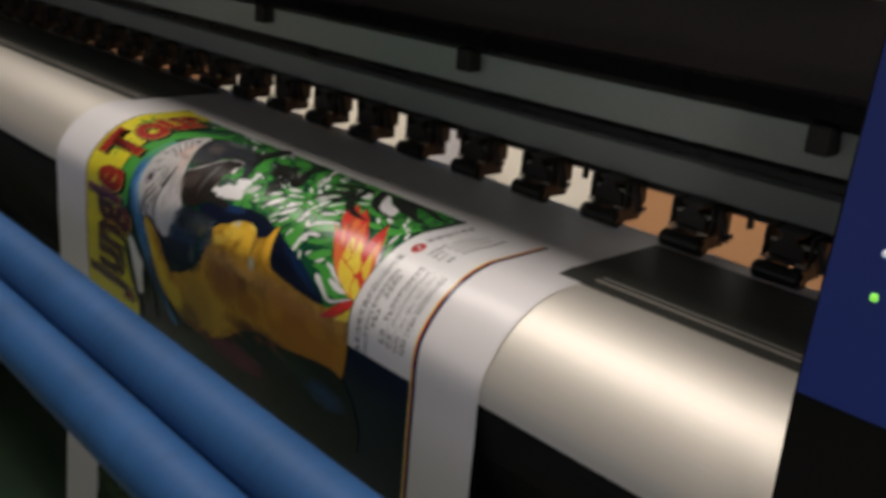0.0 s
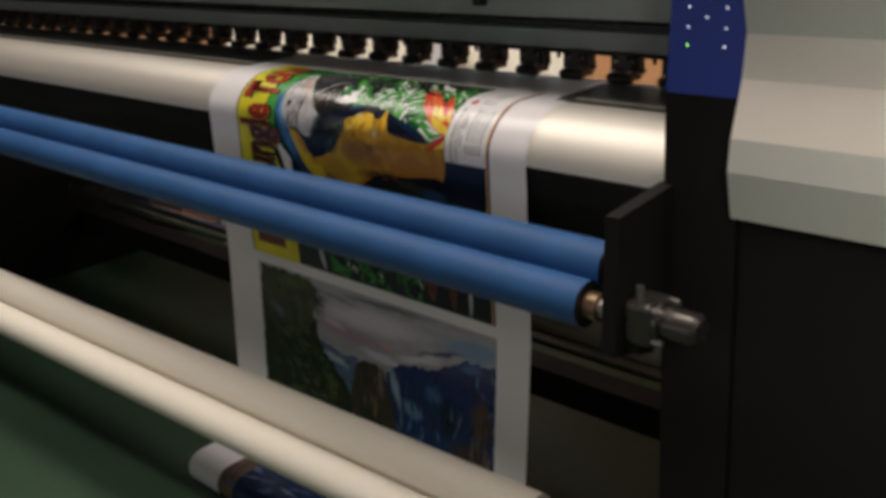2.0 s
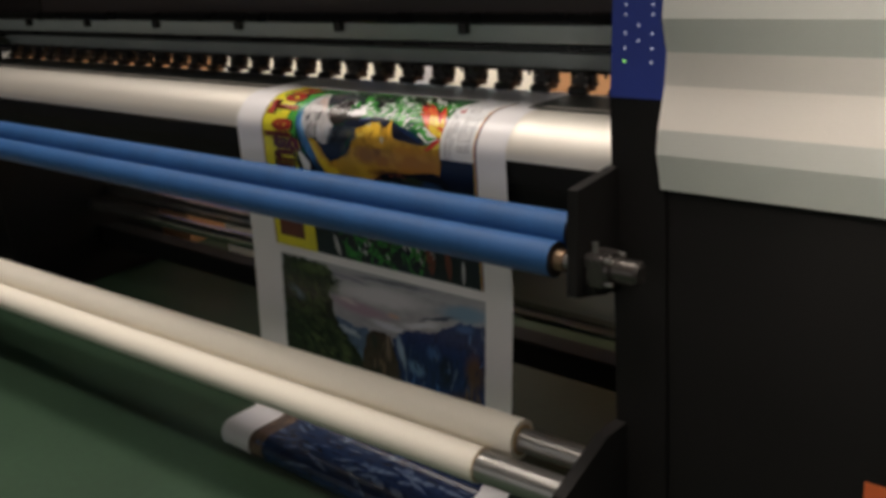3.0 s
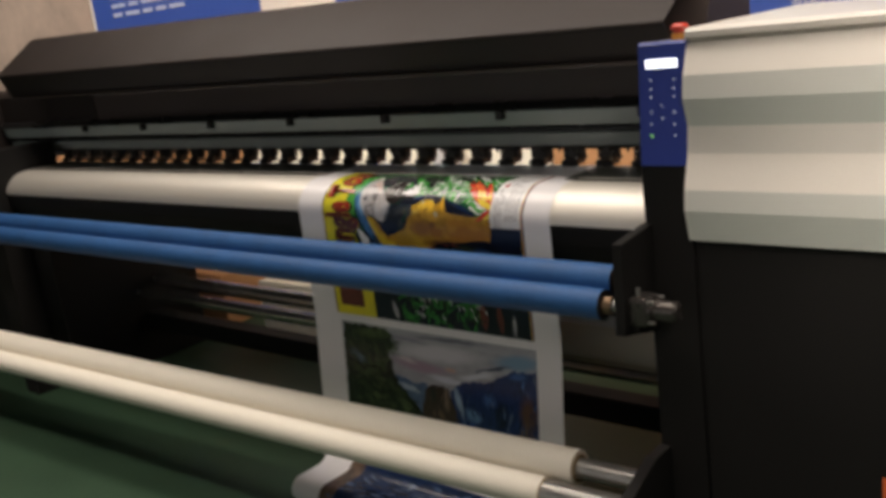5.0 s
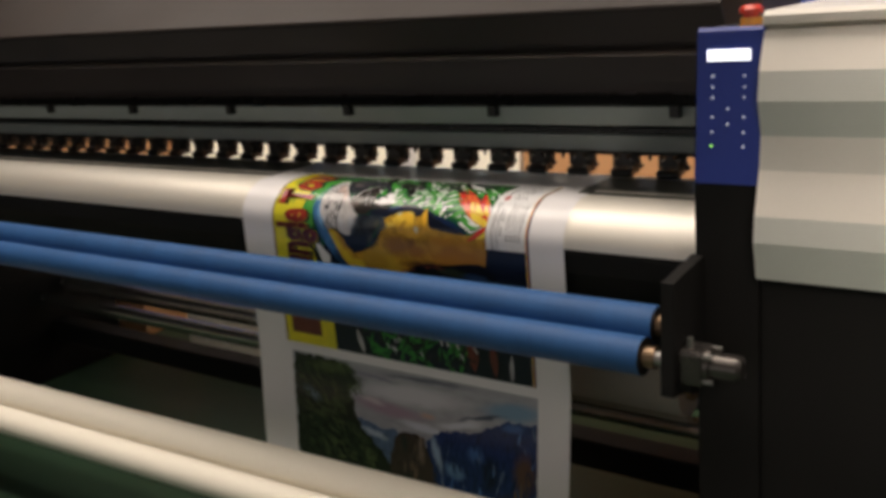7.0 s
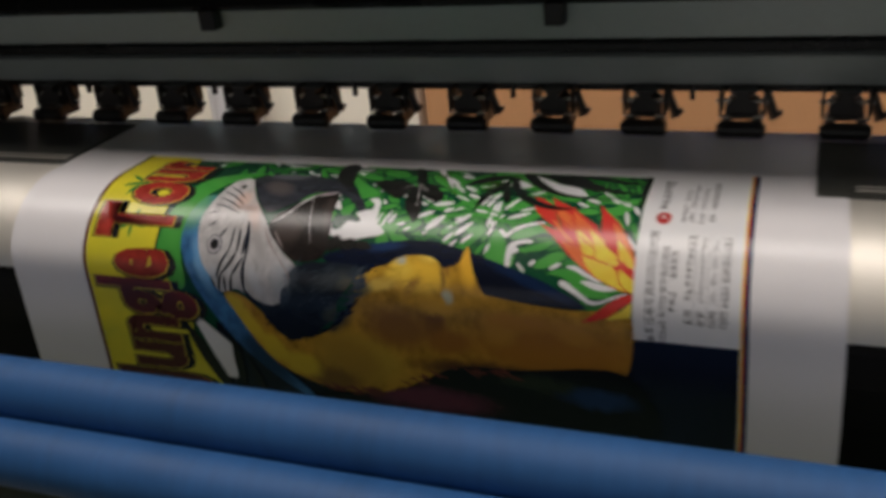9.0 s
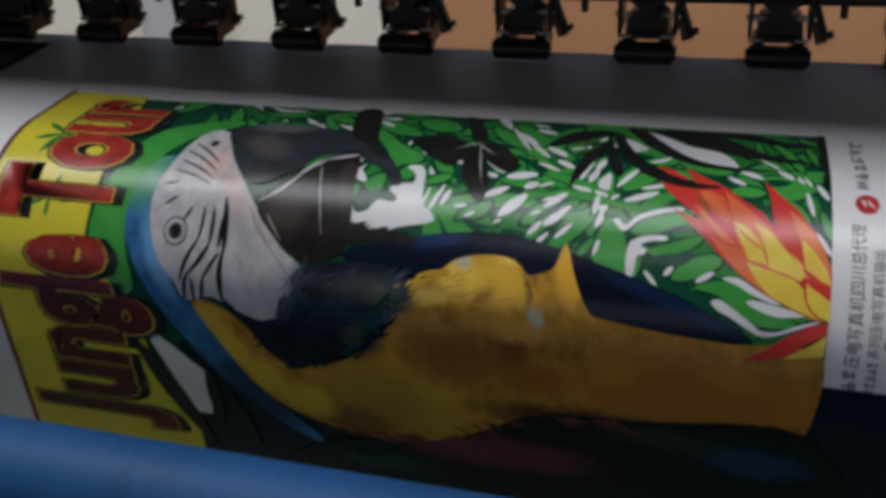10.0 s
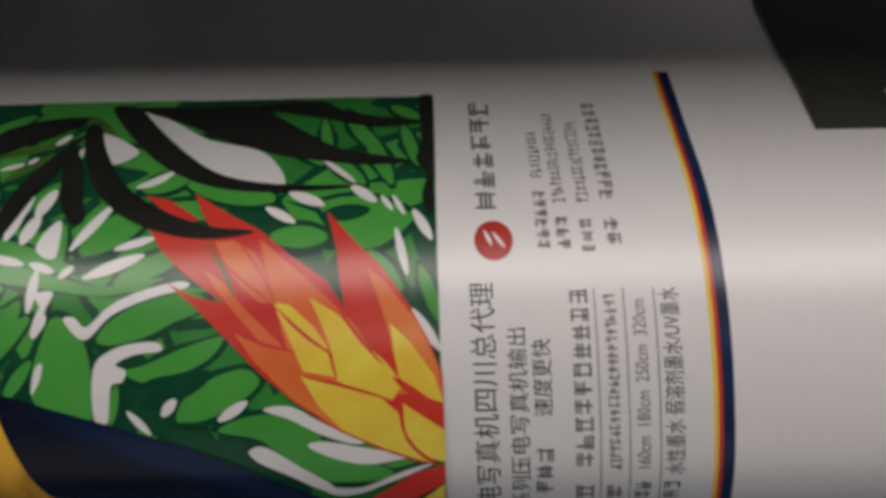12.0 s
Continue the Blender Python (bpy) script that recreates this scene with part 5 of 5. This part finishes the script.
dusk.dab(0.66, 0.432, 0.06, 0.014, (0.022, 0.030, 0.020))
dusk.dab(0.72, 0.442, 0.05, 0.016, (0.016, 0.042, 0.12))
dusk.dab(0.45, 0.492, 0.06, 0.010, (0.008, 0.040, 0.020))
inks("dusk_field", [rounded([(0.398, 0.482), (0.508, 0.459), (0.571, 0.424), (0.641, 0.418), (0.752, 0.412), (0.753, 0.50), (0.40, 0.52)])], dusk.material, media, 24)
crown = SoftPicture("blue_crown_ink", (0.06, 0.20, 0.44), 0.006, 70)
crown.dab(0.262, 0.260, 0.030, 0.045, (0.10, 0.34, 0.16))
crown.dab(0.285, 0.330, 0.012, 0.05, (0.16, 0.36, 0.62), -0.3)
crown.dab(0.350, 0.440, 0.06, 0.03, (0.012, 0.04, 0.10), 0.8)
inks("blue_field", [rounded([(0.243, 0.273), (0.262, 0.324), (0.282, 0.374), (0.325, 0.432), (0.376, 0.472), (0.405, 0.482), (0.350, 0.430), (0.316, 0.378), (0.292, 0.332), (0.278, 0.285), (0.285, 0.248), (0.262, 0.250)])], crown.material, media, 23)
inks("green_field", [rounded([(0.226, 0.320), (0.236, 0.262), (0.256, 0.215), (0.300, 0.190), (0.318, 0.196), (0.285, 0.225), (0.262, 0.262), (0.256, 0.300), (0.262, 0.352), (0.246, 0.361)])], I_LGREEN, media, 24)
beak = SoftPicture("slate_beak_ink", (0.040, 0.044, 0.056), 0.004, 80, (0.6, 1.4))
beak.dab(0.355, 0.195, 0.040, 0.014, (0.12, 0.125, 0.14), -0.1)
beak.dab(0.352, 0.225, 0.030, 0.018, (0.085, 0.075, 0.075), 0.5)
beak.dab(0.440, 0.215, 0.034, 0.014, (0.016, 0.016, 0.018), 0.7)
inks("charcoal_field", [rounded([(0.3128, 0.2093), (0.3286, 0.1934), (0.3618, 0.1896), (0.3978, 0.1939), (0.4221, 0.1993), (0.4517, 0.2294), (0.4669, 0.2506), (0.4627, 0.2573), (0.4482, 0.2431), (0.4286, 0.2314), (0.4019, 0.232), (0.3859, 0.2478), (0.3589, 0.2647), (0.3442, 0.2576), (0.3303, 0.2394)])], beak.material, media, 26)
mouth = SoftPicture("brown_black_ink", (0.026, 0.020, 0.018), 0.004, 60)
mouth.dab(0.385, 0.285, 0.024, 0.020, (0.060, 0.045, 0.040))
mouth.dab(0.428, 0.262, 0.010, 0.034, (0.045, 0.034, 0.030), -0.2)
inks("brown_black_field", [rounded([(0.3622, 0.2839), (0.37, 0.2652), (0.3952, 0.2435), (0.4051, 0.2334), (0.4286, 0.2314), (0.4326, 0.2607), (0.4363, 0.2881), (0.4326, 0.3106), (0.41, 0.3185), (0.394, 0.3159), (0.3762, 0.3015)])], mouth.material, media, 25)
inks("dark_hook", [rounded([(0.4105, 0.1979), (0.4028, 0.1562), (0.4204, 0.1529), (0.4297, 0.1875), (0.4359, 0.2132), (0.4276, 0.2141)])], I_BLACK, media, 27)
blade("stripe", 0.3364, 0.2780, 0.3409, 0.3198, 0.0049, -0.0016)
blade("stripe", 0.3407, 0.3174, 0.3368, 0.3588, 0.0049, 0.0016)
blade("stripe", 0.3361, 0.3548, 0.3552, 0.3751, 0.0055, 0.0018)
blade("stripe", 0.3289, 0.2872, 0.3284, 0.3159, 0.0033, -0.0011)
blade("stripe", 0.3293, 0.3133, 0.3115, 0.3379, 0.0037, -0.0011)
blade("stripe", 0.3115, 0.3359, 0.3051, 0.3608, 0.0033, 0.0017)
blade("stripe", 0.3210, 0.2867, 0.3192, 0.3126, 0.0028, -0.0011)
blade("stripe", 0.3200, 0.3105, 0.3033, 0.3455, 0.0033, 0.0016)
blade("stripe", 0.3376, 0.3191, 0.3226, 0.3409, 0.0031)
blade("stripe", 0.3238, 0.3388, 0.3187, 0.3605, 0.0033)
blade("stripe", 0.3110, 0.2874, 0.3057, 0.2983, 0.0024)
blade("stripe", 0.3370, 0.2930, 0.3362, 0.3163, 0.0033, -0.0006)
blade("stripe", 0.2865, 0.2584, 0.3200, 0.2686, 0.0018, -0.0018)
blade("stripe", 0.2882, 0.2486, 0.3206, 0.2637, 0.0018, -0.0018)
blade("stripe", 0.2880, 0.2378, 0.3216, 0.2572, 0.0018, -0.0018)
blade("stripe", 0.2919, 0.2287, 0.3207, 0.2491, 0.0019, -0.0013)
blade("stripe", 0.2820, 0.2712, 0.2947, 0.2679, 0.0019)
blade("stripe", 0.2872, 0.2879, 0.2974, 0.2795, 0.0018)
blade("stripe", 0.2966, 0.3431, 0.3009, 0.3580, 0.0024)
blade("stripe", 0.3136, 0.3417, 0.3128, 0.3621, 0.0029)
blade("line", 0.3630, 0.2784, 0.3884, 0.2551, 0.0026, 0.0019)
blade("line", 0.3867, 0.2565, 0.4057, 0.2366, 0.0030, -0.0015)
blade("line", 0.4057, 0.2366, 0.4280, 0.2298, 0.0026)
blade("line", 0.4021, 0.2415, 0.4156, 0.2997, 0.0010)
blade("crease", 0.3566, 0.2832, 0.3808, 0.3168, 0.0025, 0.0015)
blade("crease", 0.3808, 0.3168, 0.3949, 0.3388, 0.0021, -0.0016)
blade("crease", 0.3707, 0.2875, 0.3850, 0.3068, 0.0015)
for tone, name, material in (("stripe", "stripe_drawing", I_NIGHT), ("line", "pale_line_drawing", I_GREY), ("crease", "crease_drawing", I_ROSE)):
    inks(name, sketch[tone], material, media, 28, "fine printed lines", "stuff")


def dot(x, s, r):
    return [(x + r * math.cos(k * math.tau / 20), s + 1.1 * r * math.sin(k * math.tau / 20)) for k in range(20)]


for r, mt, ly in ((0.0100, I_DGREY, 28), (0.0086, I_GREY, 29), (0.0058, I_DGREY, 30), (0.0036, I_BLACK, 31)):
    inks("ring", [dot(0.300, 0.307, r)], mt, media, ly)
inks("dark_dot", [dot(0.308, 0.228, 0.0034)], I_BLACK, media, 28)

# sideways title on yellow
inks("yellow_band", [[(X0 + 0.006, T0 - 0.006), (0.205, T0 - 0.002), (0.228, 0.24), (0.222, 0.33), (0.255, 0.37), (0.262, 0.42), (0.292, 0.49), (0.295, T1), (X0 + 0.006, T1)]], I_YELLOW, media, 27)
inks("white_patch", [[(0.258, 0.385), (0.312, 0.430), (0.306, 0.470), (0.292, 0.470)]], I_WHITE, media, 28)
inks("black_stem", [lens(0.275, 0.45, 0.13, 0.018, 1.08, 6), lens(0.312, 0.45, 0.07, 0.012, 1.5, 6), lens(0.336, 0.47, 0.06, 0.008, 1.2, 6)], I_BLACK, media, 29)
inks("red_block", [rect(0.150, 0.250, 0.545, 0.640)], I_BROWN, media, 28, "dark red worn title block")


def lettering(name, text, size, x, s, material, parent, layer, offset=0.0, turn=math.pi / 2, align="LEFT", squeeze=1.0, span=0.0):
    """Words printed along the media; turned, they read from the front towards the bed."""
    cu = bpy.data.curves.new(name, "FONT")
    cu.body, cu.size, cu.align_x, cu.offset, cu.resolution_u = text, size, align, offset, 3
    ob = bpy.data.objects.new(name, cu)
    scene.collection.objects.link(ob)
    dg = bpy.context.evaluated_depsgraph_get()
    me = bpy.data.meshes.new_from_object(ob.evaluated_get(dg))
    bpy.data.objects.remove(ob)
    bpy.data.curves.remove(cu)
    bm = bmesh.new()
    bm.from_mesh(me)
    bpy.data.meshes.remove(me)
    if span:
        squeeze = span / max(v.co.x for v in bm.verts)
    c, q = math.cos(turn), math.sin(turn)
    for v in bm.verts:
        u, w = v.co.x * squeeze, v.co.y
        v.co = (x + u * c - w * q, s - (u * q + w * c), 0)
    bm.normal_update()
    bmesh.ops.triangulate(bm, faces=bm.faces[:])
    drape(bm, 0.00005 * layer)
    return part(name, bm, material, parent)


title = SoftPicture("title_red_ink", (0.46, 0.045, 0.03), 0.006, 80)
title.dab(0.19, 0.43, 0.16, 0.115, (0.080, 0.020, 0.017), 0.0, 0.5)
title.dab(0.20, 0.30, 0.04, 0.03, (0.20, 0.03, 0.022))
for nm, dx, mt, ly, off in (("title_shadow", 0.007, I_BLACK, 28, 0.0088), ("title_rim", 0.0, I_BLACK, 29, 0.0088), ("title_edge", 0.0, I_FYEL, 30, 0.0064), ("title", 0.0, title.material, 31, 0.0054)):
    lettering(nm, "Jungle", 0.134, 0.236 + dx, 0.487, mt, media, ly, off, span=0.170)
    lettering(nm, "Tour", 0.134, 0.236 + dx, 0.305, mt, media, ly, off, span=0.144)
inks("palm_sketch", [lens(0.170 + 0.012 * math.cos(a), 0.228 + 0.014 * math.sin(a), 0.026, 0.006, a, 5) for a in (0.3, 1.1, 2.0, 2.8, 3.7, 4.6, 5.5)] + [lens(0.186 + 0.010 * math.cos(a), 0.288 + 0.010 * math.sin(a), 0.018, 0.004, a, 5) for a in (0.3, 1.6, 2.6, 3.7, 5.0)], I_GREEN, media, 28)

# the text panel
inks("text_panel", [rect(XT, X1 - 0.004, T0, 0.371)], I_WHITE, media, 3)
for x, w, mt in ((X1 - 0.0044, 0.0016, I_FYEL), (X1 - 0.0028, 0.0016, I_FRED), (X1, 0.0042, I_NAVY)):
    inks("border_line", [rect(x - w / 2, x + w / 2, T0 - 0.015, T1)], mt, media, 5)
inks("border_line", [rect(X0, X0 + 0.0045, T0 - 0.012, T1)], I_BROWN, media, 5)
disc = [(0.776 + 0.0072 * math.cos(k * math.tau / 24), 0.242 + 0.0085 * math.sin(k * math.tau / 24)) for k in range(24)]
inks("red_badge", [disc], I_RED, media, 5, "round red badge")
inks("badge_mark", [lens(0.774, 0.241, 0.008, 0.0016, 1.2), lens(0.778, 0.242, 0.009, 0.0016, 1.0)], I_WHITE, media, 6)


def bars(x, s0, s1, w, step, fill=0.82):
    """A line of unreadable characters, each a few thin bars."""
    out, s = [], s0
    while s < s1 - step * 0.4:
        e = min(s1, s + step * fill)
        for u in rnd.sample((-0.42, -0.2, 0.02, 0.22, 0.42), 3 if step > 0.004 else 2):
            out.append(rect(x + (u - 0.065) * w, x + (u + 0.065) * w, s + rnd.uniform(0, 0.15) * step, e))
        for k in range(2 if step > 0.004 else 1):
            c = s + step * fill * rnd.uniform(0.1, 0.8)
            out.append(rect(x - 0.46 * w, x + 0.46 * w, c, c + max(0.0006, 0.1 * step)))
        s += step
    return out


ROWS = ((0.774, 0.160, 0.228, 0.0085, 0.0118), (0.7705, 0.355, 0.372, 0.0085, 0.0090), (0.7825, 0.348, 0.372, 0.0060, 0.0052), (0.791, 0.319, 0.341, 0.0065, 0.0070), (0.7945, 0.182, 0.213, 0.0048, 0.0030), (0.7945, 0.219, 0.247, 0.0048, 0.0046), (0.802, 0.169, 0.226, 0.0048, 0.0030), (0.802, 0.232, 0.247, 0.0048, 0.0050), (0.811, 0.175, 0.226, 0.0048, 0.0030), (0.811, 0.233, 0.247, 0.0048, 0.0056), (0.8205, 0.162, 0.226, 0.0058, 0.0052), (0.8205, 0.233, 0.247, 0.0056, 0.0064), (0.8055, 0.262, 0.329, 0.0065, 0.0066), (0.8165, 0.264, 0.329, 0.0042, 0.0026), (0.8055, 0.335, 0.350, 0.0066, 0.0090), (0.8165, 0.335, 0.350, 0.0060, 0.0090), (0.8265, 0.334, 0.350, 0.0060, 0.0046), (0.8370, 0.334, 0.350, 0.0060, 0.0046))
for row in ROWS:
    inks("writing", bars(*row), I_TEXT, media, 5, "unreadable printed writing", "stuff")
lettering("size_line", "160cm  180cm  250cm  320cm", 0.0068, 0.8290, 0.329, I_TEXT, media, 5, squeeze=0.74)
for words, size, x, s0, s1 in (("压电写真机四川总代理", 0.0098, 0.7742, 0.354, 0.259), ("系列压电写真机输出", 0.0076, 0.7852, 0.346, 0.276), ("速度更快", 0.0076, 0.7938, 0.308, 0.280), ("水性墨水 弱溶剂墨水/UV墨水", 0.0076, 0.8408, 0.331, 0.262)):
    lettering("text_line", words, size, x, s0, I_GLYPH, media, 5, 0.0, span=s0 - s1)
inks("rule_line", [rect(x, x + 0.0004, 0.262, 0.350) for x in (0.811, 0.8215, 0.8325)], I_TEXT, media, 5)

# lower end of the upper print
low = {"g": [], "b": [], "w": []}
for k in range(150):
    x, s = rnd.uniform(0.40, 0.70), rnd.uniform(0.56, T1 - 0.004)
    p = clip_poly(lens(x, s, rnd.uniform(0.03, 0.07), rnd.uniform(0.004, 0.010), rnd.uniform(0.2, 2.9), 5, 0.004), 0.36, 0.72, 0.50, T1)
    if p:
        low[("g", "g", "b", "w")[k % 4]].append(p)
inks("green_leaf_pattern", low["g"], I_GREEN, media, 5, "green printed leaf shapes", "stuff")
inks("black_leaf_pattern", low["b"], I_BLACK, media, 6, "black printed leaf shapes", "stuff")
inks("white_leaf_pattern", [lens(p[0][0], p[0][1], 0.02, 0.003, 1.0) for p in low["w"] if p[0][1] < T1 - 0.02], I_WHITE, media, 7, "white printed leaf gaps", "stuff")
for p in (lens(0.375, 0.635, 0.065, 0.014, 1.3), lens(0.800, 0.635, 0.065, 0.010, 1.6)):
    inks("pale_leaf", [p], I_GREY, media, 6)
inks("rust_patch", [lens(0.70, 0.62, 0.08, 0.03, 1.5), lens(0.755, 0.62, 0.09, 0.02, 1.5)], I_BROWN, media, 6)

# ---- the landscape print below it ----
L0, L1 = 0.692, 1.105
LX0, LX1 = 0.138, 0.862
sky = SoftPicture("landscape_sky_ink", (0.42, 0.42, 0.47), 0.014, 30, (0.6, 1.8), 0.75)
sky.dab(0.52, 0.750, 0.22, 0.034, (0.60, 0.59, 0.64), -0.05)
sky.dab(0.56, 0.704, 0.17, 0.010, (0.15, 0.16, 0.20), -0.03)
sky.dab(0.40, 0.722, 0.10, 0.008, (0.24, 0.24, 0.30), 0.06)
sky.dab(0.45, 0.796, 0.15, 0.026, (0.36, 0.26, 0.33), 0.05)
sky.dab(0.40, 0.785, 0.05, 0.010, (0.55, 0.47, 0.52), 0.10)
sky.dab(0.565, 0.792, 0.030, 0.012, (0.52, 0.36, 0.30))
sky.dab(0.80, 0.738, 0.11, 0.030, (0.20, 0.32, 0.46), -0.1)
sky.dab(0.66, 0.796, 0.09, 0.014, (0.64, 0.66, 0.72), -0.22)
sky.dab(0.715, 0.768, 0.085, 0.007, (0.05, 0.07, 0.11), -0.25)
sky.dab(0.56, 0.826, 0.10, 0.014, (0.60, 0.62, 0.70), 0.05)
sky.dab(0.17, 0.790, 0.03, 0.040, (0.34, 0.44, 0.60))
inks("landscape_sky", [rect(LX0, LX1, L0, L1)], sky.material, media, 1)


def ragged(outline, amount, seed):
    """Breaks the straight runs of an outline into an uneven brushed edge."""
    r, out = random.Random(seed), []
    for k, p in enumerate(outline):
        q = outline[(k + 1) % len(outline)]
        n = max(1, int(math.hypot(q[0] - p[0], q[1] - p[1]) / 0.008))
        for j in range(n):
            u = j / n
            out.append((p[0] + (q[0] - p[0]) * u + r.uniform(-amount, amount), p[1] + (q[1] - p[1]) * u + r.uniform(-amount, amount)))
    return clip_poly(out, LX0, LX1, L0, L1)


far = SoftPicture("far_hill_ink", (0.13, 0.20, 0.34), 0.012, 60, (1.6, 0.8), 0.5)
far.dab(0.40, 0.868, 0.06, 0.012, (0.42, 0.50, 0.62), 0.2)
inks("far_hill", [ragged([(0.30, 0.856), (0.36, 0.836), (0.42, 0.850), (0.47, 0.846), (0.50, 0.90), (0.50, L1), (0.30, L1)], 0.003, 3)], far.material, media, 3)
peaks = SoftPicture("mountain_ink", (0.020, 0.050, 0.185), 0.012, 70, (2.4, 0.6), 0.35)
peaks.dab(0.590, 0.880, 0.016, 0.070, (0.34, 0.46, 0.64), -0.3, 0.8)
peaks.dab(0.640, 0.915, 0.040, 0.026, (0.14, 0.26, 0.48), 0.3)
peaks.dab(0.700, 0.860, 0.030, 0.030, (0.06, 0.14, 0.36), 0.4)
peaks.dab(0.800, 0.775, 0.040, 0.014, (0.05, 0.12, 0.32), -0.2)
peaks.dab(0.740, 0.900, 0.030, 0.060, (0.008, 0.014, 0.040))
peaks.dab(0.830, 0.880, 0.040, 0.070, (0.110, 0.062, 0.045))
peaks.dab(0.800, 0.980, 0.080, 0.050, (0.060, 0.036, 0.026))
inks("blue_mountain", [ragged([(0.562, 0.850), (0.60, 0.824), (0.64, 0.815), (0.68, 0.810), (0.72, 0.796), (0.75, 0.782), (0.786, 0.762), (0.82, 0.760), (LX1, 0.754), (LX1, L1), (0.562, L1)], 0.004, 5)], peaks.material, media, 4)
cliff = SoftPicture("cliff_ink", (0.075, 0.052, 0.040), 0.010, 80, (2.6, 0.5), 0.4)
cliff.dab(0.545, 0.880, 0.012, 0.050, (0.24, 0.18, 0.14), 0.0)
cliff.dab(0.495, 0.875, 0.014, 0.035, (0.030, 0.034, 0.030), 0.0)
cliff.dab(0.510, 0.980, 0.060, 0.050, (0.024, 0.026, 0.020))
inks("brown_cliff", [ragged([(0.468, 0.862), (0.495, 0.846), (0.53, 0.844), (0.556, 0.850), (0.572, 0.90), (0.60, 0.97), (0.62, L1), (0.43, L1), (0.45, 0.92)], 0.003, 8)], cliff.material, media, 5)
strokes = {"p": [], "r": [], "b": [], "t": [], "w": []}
for k in range(110):
    x = rnd.uniform(0.58, LX1 - 0.01)
    top = 0.845 - 0.30 * (x - 0.58)
    strokes["pbb"[k % 3] if k % 9 else "w"].append(lens(x, rnd.uniform(top + 0.01, 1.05), rnd.uniform(0.02, 0.06), rnd.uniform(0.002, 0.006), 1.57 + rnd.uniform(-0.35, 0.35)))
for k in range(40):
    x = rnd.choice((rnd.uniform(0.48, 0.56), rnd.uniform(0.80, LX1 - 0.012)))
    strokes["r"].append(lens(x, rnd.uniform(0.87, 1.06), rnd.uniform(0.03, 0.07), rnd.uniform(0.003, 0.008), 1.57 + rnd.uniform(-0.25, 0.25)))
inks("peak_brushwork", strokes["p"], I_PEAK, media, 6, "blue mountain brush strokes", "stuff")
inks("dark_brushwork", strokes["b"], I_NAVY, media, 7, "navy mountain brush strokes", "stuff")
inks("pale_brushwork", strokes["w"], I_BLUE, media, 8, "light blue brush strokes", "stuff")
inks("rock_brushwork", strokes["r"], I_ROCK, media, 8, "brown rock brush strokes", "stuff")
olive = ink("olive_ink", (0.055, 0.085, 0.030), (0.11, 0.15, 0.06), 30)
pine = SoftPicture("pine_mass_ink", (0.022, 0.032, 0.016), 0.012, 60, (1.0, 1.0), 0.4)
pine.dab(0.20, 0.800, 0.05, 0.020, (0.16, 0.22, 0.30), 0.4, 0.9)
pine.dab(0.26, 0.720, 0.09, 0.020, (0.060, 0.085, 0.030))
pine.dab(0.30, 0.960, 0.10, 0.050, (0.012, 0.014, 0.010))
inks("tree_mass", [ragged([(LX0 + 0.002, L0 + 0.004), (0.29, L0 + 0.004), (0.335, 0.712), (0.350, 0.748), (0.325, 0.775), (0.345, 0.815), (0.360, 0.86), (0.41, 0.90), (0.445, 0.935), (0.47, 1.0), (0.49, 1.09), (LX0 + 0.002, 1.09)], 0.007, 11)], pine.material, media, 6)
for k in range(520):
    t = rnd.random()
    reach = 0.18 + 0.04 * math.sin(11 * t) + 0.10 * t * t
    p = clip_poly(lens(0.15 + reach * rnd.random() ** 0.6, 0.70 + 0.30 * t, rnd.uniform(0.016, 0.045), rnd.uniform(0.0016, 0.0042), rnd.uniform(0.1, 1.2), 5, 0.002), LX0, LX1, L0, L1)
    if p:
        strokes["t"].append(p)
inks("needle_brushwork", [p for k, p in enumerate(strokes["t"]) if k % 3], I_PINE, media, 9, "dark pine brush strokes", "stuff")
inks("leaf_brushwork", strokes["t"][::3], olive, media, 10, "olive brush strokes", "stuff")

# ---- the next print, in the loop at the floor ----
inks("blue_print", [rect(0.14, 0.86, S3 + 0.03, S6 - 0.001)], I_NAVY, media, 1)
inks("blue_print_brushwork", [clip_poly(lens(rnd.uniform(0.18, 0.84), rnd.uniform(S3 + 0.05, S6 - 0.04), rnd.uniform(0.04, 0.12), rnd.uniform(0.008, 0.02), rnd.uniform(-0.5, 0.5)), 0.14, 0.86, S3 + 0.03, S6 - 0.001) for k in range(40)], I_PEAK, media, 2, "blue printed brush shapes", "stuff")
inks("brown_print_shape", [rect(0.14, 0.20, S3 + 0.03, S6 - 0.001)], I_ROCK, media, 3)

# ---- wall poster lettering ----


def wall_text(text, size, x, z, parent):
    cu = bpy.data.curves.new("lettering", "FONT")
    cu.body, cu.size, cu.extrude = text, size, 0.0005
    ob = bpy.data.objects.new("lettering", cu)
    scene.collection.objects.link(ob)
    me = bpy.data.meshes.new_from_object(ob.evaluated_get(bpy.context.evaluated_depsgraph_get()))
    bpy.data.objects.remove(ob)
    bm = bmesh.new()
    bm.from_mesh(me)
    bmesh.ops.transform(bm, matrix=pose(x, WALLY - 0.009, z, 90, 0, 0), verts=bm.verts)
    return part("lettering", bm, WHITEINK, parent)


wall_text("机器尺寸L*W", 0.076, 0.615, 1.275, poster_right)
for j, row in enumerate(((6, 2), (2, 3, 2, 2, 2), (3, 2, 6, 4), (2, 3, 2, 2, 3))):
    x, z = -4.72, (1.96, 1.84, 1.772, 1.704)[j]
    for n in row:
        part("writing_bar", box(x, x + 0.062 * n, WALLY - 0.010, WALLY - 0.007, z, z + 0.030), FAINTINK, poster_left)
        x += 0.062 * n + 0.05
